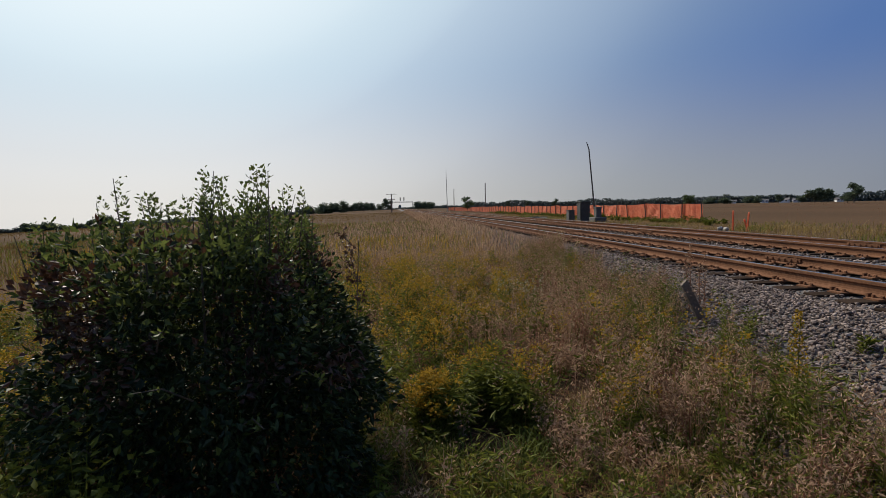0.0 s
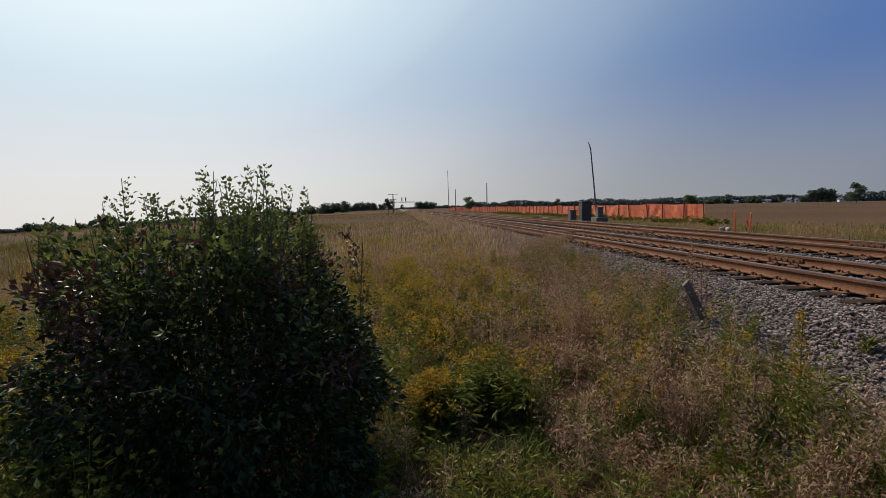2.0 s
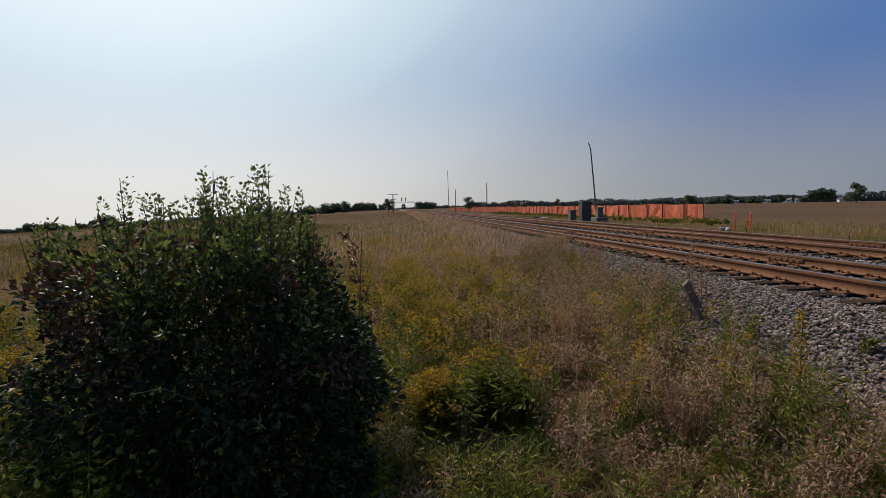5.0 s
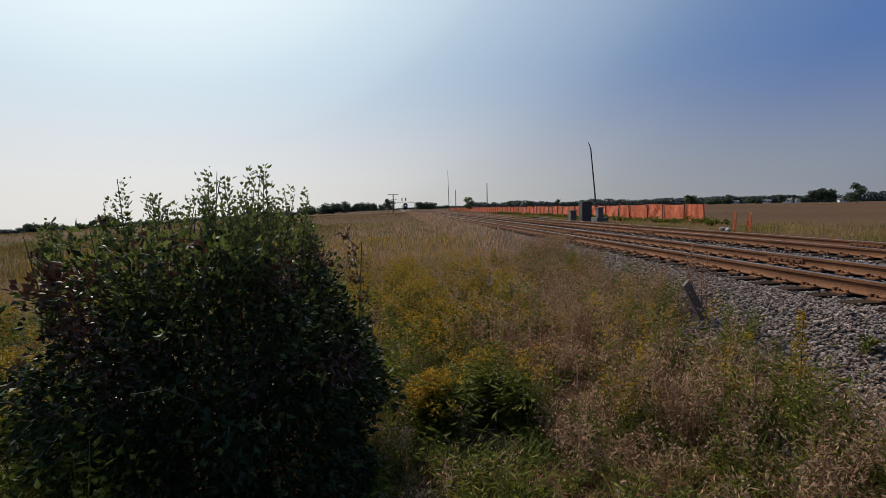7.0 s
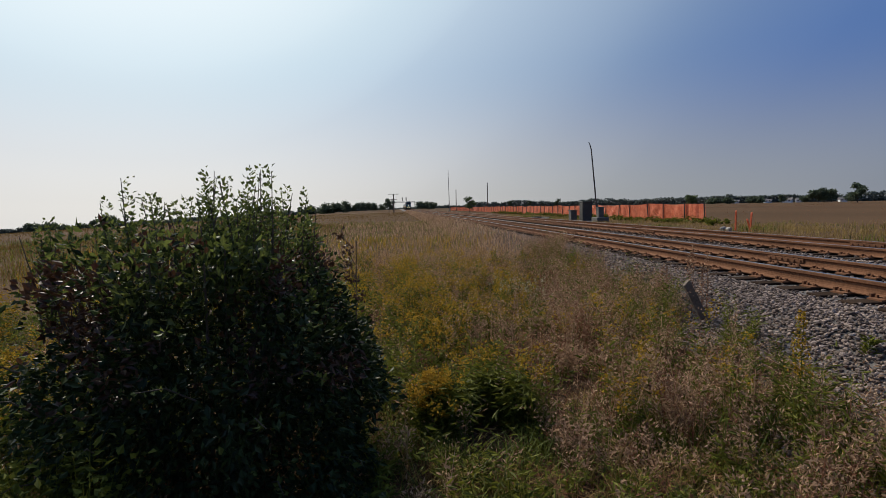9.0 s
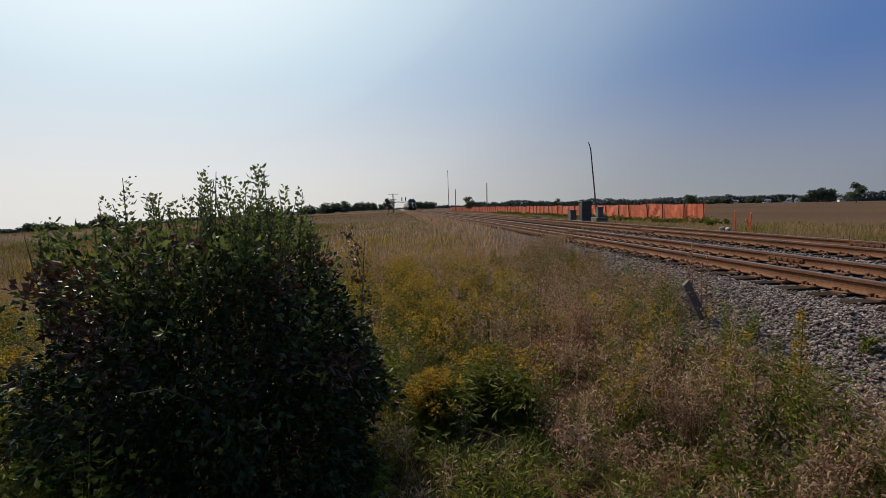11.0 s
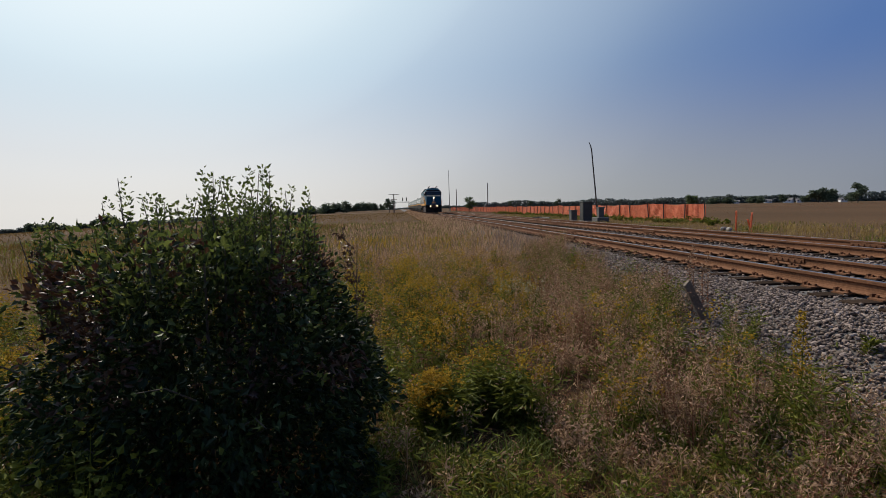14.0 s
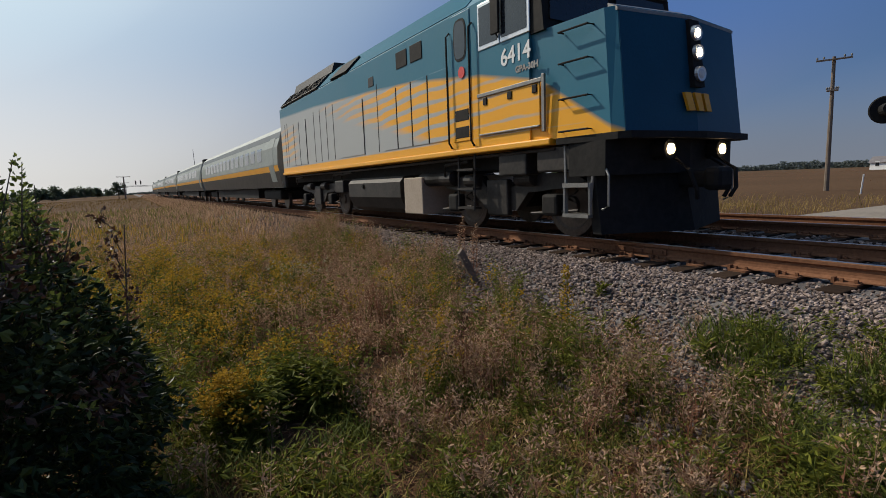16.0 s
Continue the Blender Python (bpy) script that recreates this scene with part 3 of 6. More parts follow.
def tree(at, hgt, spread, seed, mat, label, group="field trees", clumps=9, leaves=420, lean=0.0):
    """A tapered trunk with limbs and a crown of many small leaf clumps with gaps."""
    rnd, rng = random.Random(seed), np.random.default_rng(seed)
    t = thing("tree", label, "tree", group, at=at)
    top = Vector((lean * hgt, 0, hgt * 0.8))
    wood = Shape().rod([(0, 0, -0.4), (rnd.uniform(-0.02, 0.02) * hgt, 0, hgt * 0.3), tuple(top)], hgt * 0.028, 7, hgt * 0.006)
    centres = []
    for k in range(clumps):
        z = hgt * (0.3 + 0.62 * (k + 0.5) / clumps)
        a = rnd.uniform(0, 6.28)
        r = spread * rnd.uniform(0.15, 0.6) * (1.15 - abs((z / hgt) - 0.55) * 1.3)
        c = Vector((r * math.cos(a) + lean * z, r * math.sin(a), z))
        wood.rod([(lean * z * 0.6, 0, z * 0.62), tuple((c + Vector((lean * z, 0, z * 0.7))) / 2 - Vector((0, 0, 0.02 * hgt))), tuple(c)], hgt * 0.011, 5, hgt * 0.003)
        rad = spread * rnd.uniform(0.28, 0.46)
        n = leaves // clumps
        p = rng.normal(size=(n, 3))
        p /= np.linalg.norm(p, axis=1)[:, None]
        p *= rad * rng.uniform(0.25, 1.12, size=(n, 1)) * np.array([1, 1, 0.72])
        centres.append(p + np.array(c))
    part("trunk", wood, M_BARK, t)
    v, f = leaf_cloud(np.concatenate(centres), seed, spread * 0.11)
    crown = new("crown", array_mesh("crown", v, f, mat))
    crown.parent = t
    return t


def gx(x, y):
    return ground_z(x, y)


# trees given by bearing (degrees right of the track line), distance, height and width
def far_tree(bearing, dist, hgt, spread, seed, mat=None, label="leafy deciduous tree at the field's edge", **more):
    x, y = dist * math.sin(radians(bearing)), dist * math.cos(radians(bearing))
    return tree(pose(x, y, gx(x, y)), hgt, spread, seed, mat or M_FARLEAF, label, **more)

FAR_TREES = (
    (-28.49, 300, 5.4, 6.8, 100),
    (-29.19, 300, 3.0, 4.8, 101),
    (-30.18, 330, 2.3, 3.6, 102),
    (-33.65, 330, 2.8, 7.5, 103),
    (-32.26, 330, 2.8, 7.6, 104),
    (-9.63, 330, 3.8, 8.0, 105),
    (-8.02, 330, 3.1, 6.8, 106),
    (-6.81, 320, 4.5, 10.3, 107),
    (-5.58, 300, 6.4, 4.8, 108),
    (-4.48, 300, 5.0, 4.3, 109),
    (-3.48, 300, 5.3, 4.6, 110),
    (-2.55, 310, 4.8, 4.7, 111),
    (-1.67, 310, 4.1, 3.0, 112),
    (-0.86, 215, 5.9, 3.3, 113),
    (2.56, 300, 4.3, 4.6, 114),
    (3.51, 300, 4.3, 4.6, 115),
    (4.20, 320, 3.8, 4.3, 116),
    (8.13, 112, 3.6, 1.6, 117),
    (17.77, 260, 4.3, 2.7, 118),
    (31.03, 190, 3.9, 3.0, 119),
    (36.31, 420, 4.7, 4.9, 120),
    (37.05, 420, 4.3, 6.2, 121),
    (38.76, 400, 5.6, 3.9, 122),
    (41.48, 380, 8.4, 7.1, 123),
    (42.42, 380, 7.6, 6.4, 124),
    (41.94, 385, 6.3, 4.8, 125),
    (44.23, 300, 8.9, 5.4, 126),
    (43.80, 310, 4.4, 3.3, 127),
    (40.57, 400, 3.9, 4.4, 128),
    (34.32, 430, 4.1, 5.8, 129),
    (33.10, 430, 3.6, 6.6, 130),
    (12.73, 400, 5.7, 3.1, 131),
    (14.84, 400, 5.2, 3.0, 132),
)
for i, (bearing, dist, hgt, spread, seed) in enumerate(FAR_TREES):
    pale = seed in (117, 119)
    far_tree(bearing, dist, hgt, max(spread, hgt * 0.35), seed, M_FARLEAF_PALE if pale else None,
             "slender pale-leaved young tree by the fence" if pale else "dark leafy tree at the edge of a field",
             leaves=1000)


# ---- the train ----
def livery():
    """Teal above, silver grey below, with a yellow wave that breaks into streaks towards the rear."""
    m = bpy.data.materials.new("locomotive livery")
    m.use_nodes = True
    nodes, links = m.node_tree.nodes, m.node_tree.links
    bsdf = nodes["Principled BSDF"]
    coords, sep = nodes.new("ShaderNodeTexCoord"), nodes.new("ShaderNodeSeparateXYZ")
    links.new(coords.outputs["Object"], sep.inputs[0])
    u, w = sep.outputs["Y"], sep.outputs["Z"]

    def op(kind, a, b=0.0):
        node = nodes.new("ShaderNodeMath")
        node.operation = kind
        for i, v in enumerate((a, b)):
            if isinstance(v, (int, float)):
                node.inputs[i].default_value = v
            else:
                links.new(v, node.inputs[i])
        return node.outputs[0]

    def curve(points, top=17.0, scale=4.0):
        ramp = nodes.new("ShaderNodeValToRGB")
        el = ramp.color_ramp.elements
        while len(el) < len(points):
            el.new(0.5)
        for e, (pu, pw) in zip(el, points):
            e.position, e.color = pu / top, (pw / scale, pw / scale, pw / scale, 1)
        links.new(op("DIVIDE", u, top), ramp.inputs["Fac"])
        return op("MULTIPLY", ramp.outputs["Color"], scale)

    def tex(scale, stretch, detail=3):
        mapping, node = nodes.new("ShaderNodeMapping"), nodes.new("ShaderNodeTexNoise")
        mapping.inputs["Scale"].default_value = stretch
        links.new(coords.outputs["Object"], mapping.inputs["Vector"])
        links.new(mapping.outputs[0], node.inputs["Vector"])
        node.inputs["Scale"].default_value, node.inputs["Detail"].default_value = scale, detail
        return node.outputs["Fac"]

    def step(x, edge, soft):
        return op("MINIMUM", op("MAXIMUM", op("ADD", op("DIVIDE", op("SUBTRACT", x, edge), soft), 0.5), 0.0), 1.0)

    def blend(f, a, b):
        node = nodes.new("ShaderNodeMix")
        node.data_type = "RGBA"
        links.new(f, node.inputs[0])
        for sock, c in ((node.inputs[6], a), (node.inputs[7], b)):
            if isinstance(c, tuple):
                sock.default_value = (*c, 1)
            else:
                links.new(c, sock)
        return node.outputs[2]

    upper = curve([(0, 1.45), (0.35, 1.60), (1.6, 2.38), (3.0, 2.70), (5.35, 3.02), (8.0, 3.22), (12.0, 3.45), (16.6, 3.6)])
    lower = curve([(0, 1.2), (3.2, 1.2), (4.6, 1.7), (6.5, 2.2), (9.0, 2.65), (12.0, 3.3), (16.6, 3.6)])
    warp = op("SUBTRACT", w, op("MULTIPLY", tex(0.8, (1, 0.5, 1)), 0.35))
    bands = op("ADD", op("MULTIPLY", op("SINE", op("ADD", op("MULTIPLY", warp, 27.0), op("MULTIPLY", u, 1.1))), 0.5), op("MULTIPLY", tex(2.5, (1, 0.25, 2)), 0.5))
    front = op("MULTIPLY", op("SUBTRACT", u, 0.2), 0.095)
    streak = step(bands, op("SUBTRACT", front, 0.42), 0.3)
    fade = op("SUBTRACT", 1.0, step(u, 9.5, 6.0))
    wave = op("MULTIPLY", op("MULTIPLY", step(w, lower, 0.22), streak), fade)
    rear = op("MULTIPLY", op("MULTIPLY", step(u, 14.2, 0.8), step(bands, 0.35, 0.4)), op("MULTIPLY", step(w, 2.0, 0.5), op("SUBTRACT", 1.0, step(w, 3.0, 0.5))))
    edge = op("SUBTRACT", 1.0, step(w, 1.68, 0.03))
    yellow = op("MAXIMUM", op("MAXIMUM", wave, op("MULTIPLY", rear, 0.7)), edge)
    below = blend(yellow, (0.40, 0.41, 0.39), (0.88, 0.40, 0.014))
    color = blend(step(w, upper, 0.08), below, (0.012, 0.145, 0.215))
    dirt = op("MULTIPLY", op("ADD", op("MULTIPLY", tex(1.5, (1, 1, 0.3)), 0.6), op("MULTIPLY", tex(14, (1, 1, 0.5), 6), 0.4)), 0.55)
    color = blend(op("MULTIPLY", dirt, 0.2), color, (0.30, 0.26, 0.22))
    links.new(color, bsdf.inputs["Base Color"])
    bsdf.inputs["Roughness"].default_value = 0.42
    bsdf.inputs["Specular IOR Level"].default_value = 0.3
    bump = nodes.new("ShaderNodeBump")
    bump.inputs["Strength"].default_value, bump.inputs["Distance"].default_value = 0.08, 0.02
    links.new(tex(2.2, (1, 1, 1)), bump.inputs["Height"])
    links.new(bump.outputs["Normal"], bsdf.inputs["Normal"])
    return m


M_LIVERY = livery()


def letters(name, text, size, at, mat, parent, label=""):
    cu = bpy.data.curves.new(name, "FONT")
    cu.body, cu.size, cu.extrude, cu.align_x = text, size, 0.003, "LEFT"
    cu.offset = 0.006
    ob = new(name + "_tmp", cu)
    me = bpy.data.meshes.new_from_object(ob.evaluated_get(bpy.context.evaluated_depsgraph_get()))
    bpy.data.objects.remove(ob)
    bpy.data.curves.remove(cu)
    me.materials.clear()
    me.materials.append(mat)
    me.transform(at)
    out = new(name, me)
    out.parent = parent
    return tagged(out, label) if label else out


ROLL_SIDE = Matrix.Rotation(radians(-90), 4, "Z") @ Matrix.Rotation(radians(90), 4, "X")   # lettering on the side that faces -x


def make_locomotive():
    loco = thing("locomotive", "teal, grey and yellow passenger diesel locomotive with lit headlights", "locomotive")
    # body: outline across, from sill to roof
    side = [(-1.5, 1.5), (-1.5, 3.90), (-0.92, 4.5), (0.92, 4.5), (1.5, 3.90), (1.5, 1.5)]
    body = part("body", Shape().prism(side, "y", 1.75, 16.2), M_LIVERY, loco)
    part("roof", Shape().prism([(-1.475, 3.945), (-0.90, 4.545), (-0.6, 4.60), (0.6, 4.60), (0.90, 4.545), (1.475, 3.945), (1.43, 3.93), (-1.43, 3.93)], "y", 3.4, 16.15), M_TEAL, body, "teal roof")
    part("sill", Shape().box(-1.53, 1.53, 1.3, 16.25, 1.42, 1.52, 0.02), M_YELLOW, body, "yellow sill stripe")
    # nose: a blunt wedge with two front facets
    nose = Shape()
    low = [(-1.48, 1.9), (-1.40, 0.30), (-1.33, 0.14), (0.0, 0.0), (1.33, 0.14), (1.40, 0.30), (1.48, 1.9)]
    high = [(-1.45, 1.9), (-1.36, 0.46), (-1.28, 0.32), (0.0, 0.16), (1.28, 0.32), (1.36, 0.46), (1.45, 1.9)]
    n = len(low)
    nose.add([(x, y, 1.5) for x, y in low] + [(x, y, 3.08) for x, y in high],
             [tuple(range(n)), tuple(range(2 * n - 1, n - 1, -1))] + [(i, (i + 1) % n, (i + 1) % n + n, i + n) for i in range(n)])
    hood = part("nose", nose, M_LIVERY, loco, "teal nose with a yellow lower edge")
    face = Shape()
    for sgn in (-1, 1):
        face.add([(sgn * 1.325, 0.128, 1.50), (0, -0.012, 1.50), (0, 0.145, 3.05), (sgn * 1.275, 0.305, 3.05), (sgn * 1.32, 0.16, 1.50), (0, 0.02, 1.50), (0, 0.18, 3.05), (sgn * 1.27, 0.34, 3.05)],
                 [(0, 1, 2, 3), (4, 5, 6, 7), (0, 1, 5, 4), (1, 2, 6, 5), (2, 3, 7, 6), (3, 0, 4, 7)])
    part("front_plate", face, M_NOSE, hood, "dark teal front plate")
    ledge = Shape()
    for sgn in (-1, 1):
        ledge.add([(sgn * 1.30, 0.30, 3.06), (0, 0.14, 3.06), (0, 0.32, 3.16), (sgn * 1.26, 0.49, 3.16), (sgn * 1.30, 0.30, 3.02), (0, 0.14, 3.02), (0, 0.32, 3.02), (sgn * 1.26, 0.49, 3.02)],
                  [(0, 1, 2, 3), (4, 5, 6, 7), (0, 1, 5, 4), (1, 2, 6, 5), (2, 3, 7, 6), (3, 0, 4, 7)])
    part("nose_ledge", ledge, M_GALV, hood, "bare metal ledge along the nose top")
    # cab front with raked windshield
    cabf = Shape()
    a = [(-1.48, 1.45, 3.06), (-1.48, 1.54, 3.88), (-0.90, 1.95, 4.52), (0.90, 1.95, 4.52), (1.48, 1.54, 3.88), (1.48, 1.45, 3.06)]
    b = [(x, 2.2, z) for x, y, z in a]
    cabf.add(a + b, [(0, 1, 4, 5), (1, 2, 3, 4), (6, 7, 8, 9, 10, 11)] + [(i, (i + 1) % 6, (i + 1) % 6 + 6, i + 6) for i in range(6)])
    front = part("cab_front", cabf, M_BLACK, loco, "black cab front")
    for sgn in (-1, 1):
        p = [(0.10, 1.453, 3.22), (1.36, 1.453, 3.22), (1.30, 1.515, 3.80), (0.10, 1.515, 3.80)]
        g = Shape().add([(sgn * x, y - 0.012, z) for x, y, z in p] + [(sgn * x, y + 0.02, z) for x, y, z in p],
                        [(0, 1, 2, 3), (4, 5, 6, 7), (0, 1, 5, 4), (1, 2, 6, 5), (2, 3, 7, 6), (3, 0, 4, 7)])
        part("windshield", g, M_DARKGLASS, front, "dark reflective windshield pane")
    part("visor", Shape().prism([(1.42, 3.90), (1.54, 3.88), (1.56, 3.96)], "x", -1.42, 1.42), M_ROOFGREY, front)
    # road number over the windshield
    slope = Matrix.Translation((-0.78, 1.675, 4.02)) @ Matrix.Rotation(radians(62), 4, "X")
    letters("road_number", "6414", 0.26, slope, M_LETTER, front, "white numerals on the cab front")
    letters("road_number", "6414", 0.26, Matrix.Translation((0.22, 1.675, 4.02)) @ Matrix.Rotation(radians(62), 4, "X"), M_GALV, front, "dim numerals on the cab front")
    # three stacked lamps and two ditch lights
    panel = part("lamp_panel", Shape().add([(-0.11, -0.02, 2.1), (0.11, -0.02, 2.1), (0.11, 0.10, 3.0), (-0.11, 0.10, 3.0), (-0.11, 0.06, 2.1), (0.11, 0.06, 2.1), (0.11, 0.2, 3.0), (-0.11, 0.2, 3.0)],
                 [(0, 1, 2, 3), (4, 5, 6, 7), (0, 1, 5, 4), (1, 2, 6, 5), (2, 3, 7, 6), (3, 0, 4, 7)]), M_BLACK, hood)
    for z, mat in ((2.82, M_HEAD), (2.56, M_HEAD), (2.27, M_LENS)):
        y = -0.02 + 0.12 * (z - 2.1) / 0.9
        part("lamp_ring", Shape().disc((0, y, z), "y", [(-0.04, 0.085), (-0.045, 0.10), (0.03, 0.11)], 20), M_SILVER, panel)
        part("lamp_lens", Shape().disc((0, y - 0.03, z), "y", [(-0.02, 0.035), (-0.014, 0.062), (0.02, 0.07)], 20), mat, panel, "lit round headlight" if mat is M_HEAD else "round clear lamp")
    for x in (-0.60, 0.60):
        lamp = part("ditch_light", Shape().disc((x, 0.12, 1.27), "y", [(-0.12, 0.13), (0.14, 0.14), (0.16, 0.08)], 20), M_BLACK, loco)
        part("lens", Shape().disc((x, -0.005, 1.27), "y", [(-0.03, 0.03), (-0.02, 0.068), (0.02, 0.075)], 20), M_DITCH, lamp, "lit round ditch light")
    # plain yellow emblem on the nose, without its lettering
    for k in range(3):
        x0 = -0.31 + 0.20 * k
        y0 = -0.03
        part("emblem_bar", Shape().add([(x0, y0 + 0.01 + abs(x0) * 0.075, 2.02), (x0 + 0.13, y0 + 0.01 + abs(x0 + 0.13) * 0.075, 2.02), (x0 + 0.21, y0 - 0.01 + abs(x0 + 0.21) * 0.075, 1.78), (x0 + 0.08, y0 - 0.01 + abs(x0 + 0.08) * 0.075, 1.78),
                                        (x0, y0 + 0.05 + abs(x0) * 0.075, 2.02), (x0 + 0.13, y0 + 0.05 + abs(x0 + 0.13) * 0.075, 2.02), (x0 + 0.21, y0 + 0.03 + abs(x0 + 0.21) * 0.075, 1.78), (x0 + 0.08, y0 + 0.03 + abs(x0 + 0.08) * 0.075, 1.78)],
                                       [(0, 1, 2, 3), (4, 5, 6, 7), (0, 1, 5, 4), (1, 2, 6, 5), (2, 3, 7, 6), (3, 0, 4, 7)]), M_YELLOW, hood, "plain yellow emblem bar")
    # platform edge and the black front below it
    plat = [(-1.50, 1.2), (-1.42, 0.18), (-1.34, 0.03), (0.0, -0.14), (1.34, 0.03), (1.42, 0.18), (1.50, 1.2)]
    part("anticlimber", Shape().prism(plat, "z", 1.41, 1.50), M_BLACK, loco, "black front platform edge")
    part("buffer_beam", Shape().prism([(-1.45, 1.0), (-1.45, 0.35), (0, 0.1), (1.45, 0.35), (1.45, 1.0)], "z", 0.95, 1.41), M_BLACK, loco)
    plow = Shape().add([(-1.4, 0.45, 0.16), (0, 0.0, 0.14), (1.4, 0.45, 0.16), (-1.42, 0.55, 0.98), (0, 0.18, 0.98), (1.42, 0.55, 0.98),
                        (-1.4, 0.6, 0.16), (0, 0.15, 0.14), (1.4, 0.6, 0.16), (-1.42, 0.7, 0.98), (0, 0.33, 0.98), (1.42, 0.7, 0.98)],
                       [(0, 1, 4, 3), (1, 2, 5, 4), (6, 7, 10, 9), (7, 8, 11, 10), (0, 1, 7, 6), (1, 2, 8, 7), (3, 4, 10, 9), (4, 5, 11, 10), (0, 3, 9, 6), (2, 5, 11, 8)])
    part("pilot_plow", plow, M_BLACK, loco)
    coup = part("coupler", Shape().box(-0.14, 0.14, -0.26, 0.4, 0.74, 0.98, 0.05).box(-0.20, 0.17, -0.44, -0.2, 0.70, 1.02, 0.07), M_BLACK, loco)
    for sx in (-0.42, 0.42, 0.62):
        part("air_hose", Shape().rod([(sx, 0.05, 1.15), (sx * 1.05, -0.18, 0.98), (sx * 0.9, -0.25, 0.72), (sx * 0.75, -0.22, 0.6)], 0.03, 6), M_BLACK, coup)
    # corner steps on both sides
    for sgn in (-1, 1):
        st = Shape().rod([(sgn * 1.40, 0.55, 1.45), (sgn * 1.45, 0.62, 0.42)], 0.025, 6).rod([(sgn * 1.40, 1.12, 1.45), (sgn * 1.45, 1.05, 0.42)], 0.025, 6)
        st.box(min(sgn * 1.25, sgn * 1.5), max(sgn * 1.25, sgn * 1.5), 0.6, 1.08, 0.38, 0.43).box(min(sgn * 1.25, sgn * 1.5), max(sgn * 1.25, sgn * 1.5), 0.6, 1.08, 0.80, 0.86)
        st.rod([(sgn * 1.46, 0.6, 0.42), (sgn * 1.46, 0.6, 0.86)], 0.03, 6).rod([(sgn * 1.46, 1.07, 0.42), (sgn * 1.46, 1.07, 0.86)], 0.03, 6)
        part("corner_step", st, M_GALV, loco, "grey steel corner steps")
        part("corner_rail", Shape().rod([(sgn * 1.42, 0.40, 1.1), (sgn * 1.44, 0.30, 0.95), (sgn * 1.44, 0.30, 0.55), (sgn * 1.42, 0.42, 0.5)], 0.018, 6), M_GALV, loco)
        for z in (2.92, 2.50, 2.02, 1.58):
            part("grab_iron", Shape().rod([(sgn * 1.37, 0.62, z), (sgn * 1.49, 0.62, z), (sgn * 1.52, 1.12, z), (sgn * 1.42, 1.12, z)], 0.014, 6), M_BLACK, hood)
        # cab side windows, door, ladder
        x0, x1 = sorted((sgn * 1.485, sgn * 1.515))
        frame_ = Shape().box(x0, x1, 1.72, 2.42, 3.10, 3.84, 0.01).box(x0, x1, 2.44, 3.02, 3.10, 3.84, 0.01)
        win = part("cab_window", frame_, M_SILVER, loco, "cab side window in a bright metal frame")
        xa, xb = sorted((sgn * 1.50, sgn * 1.522))
        part("pane", Shape().box(xa, xb, 1.78, 2.37, 3.17, 3.78), M_DARKGLASS, win)
        part("pane", Shape().box(xa, xb, 2.49, 2.97, 3.17, 3.78), M_DARKGLASS, win)
        part("mirror", Shape().box(min(sgn * 1.56, sgn * 1.60), max(sgn * 1.56, sgn * 1.60), 2.36, 2.56, 3.24, 3.86, 0.01).rod([(sgn * 1.5, 2.46, 3.18), (sgn * 1.58, 2.46, 3.26)], 0.012, 6), M_BLACK, win)
        door = part("cab_door", Shape().box(x0, x1, 3.26, 3.86, 1.66, 3.88, 0.012), M_LIVERY, loco, "cab door in the body colours")
        pts = [(3.56 + 0.2 * math.copysign(abs(math.cos(k * math.pi / 8)) ** 0.6, math.cos(k * math.pi / 8)), 3.42 + 0.36 * math.copysign(abs(math.sin(k * math.pi / 8)) ** 0.6, math.sin(k * math.pi / 8))) for k in range(16)]
        pts2 = [(3.56 + (y - 3.56) * 0.86, 3.42 + (z - 3.42) * 0.90) for y, z in pts]
        part("window_seal", Shape().prism(pts, "x", *sorted((sgn * 1.51, sgn * 1.523))), M_BLACK, door)
        part("pane", Shape().prism(pts2, "x", *sorted((sgn * 1.515, sgn * 1.527))), M_DARKGLASS, door)
        part("marker", Shape().disc((sgn * 1.52, 3.52, 2.86), "x", [(-0.012, 0.10), (0.012, 0.10)], 16), M_REDPAINT, door, "round red marker")
        for y in (3.2, 3.92):
            part("handrail", Shape().rod([(sgn * 1.51, y, 1.55), (sgn * 1.58, y, 1.65), (sgn * 1.58, y, 3.55), (sgn * 1.51, y, 3.62)], 0.018, 6), M_BLACK, loco)
        for z in (2.12, 1.82):
            part("step_pocket", Shape().box(min(sgn * 1.5, sgn * 1.522), max(sgn * 1.5, sgn * 1.522), 3.34, 3.78, z - 0.1, z + 0.1, 0.01), M_BLACK, door, "dark recessed step")
        lad = Shape().rod([(sgn * 1.44, 3.3, 1.5), (sgn * 1.48, 3.3, 0.4)], 0.02, 6).rod([(sgn * 1.44, 3.82, 1.5), (sgn * 1.48, 3.82, 0.4)], 0.02, 6)
        for z in (0.45, 0.8, 1.15):
            lad.box(min(sgn * 1.32, sgn * 1.5), max(sgn * 1.32, sgn * 1.5), 3.3, 3.82, z - 0.02, z + 0.02)
        part("ladder", lad, M_TANK, loco)
        letters("road_number", "6414", 0.36, Matrix.Translation((-1.506, 2.42, 2.74)) @ ROLL_SIDE if sgn < 0 else Matrix.Translation((1.506, 1.5, 2.52)) @ Matrix.Rotation(radians(90), 4, "Z") @ Matrix.Rotation(radians(90), 4, "X"),
                M_LETTER, loco, "white numerals under the cab window")
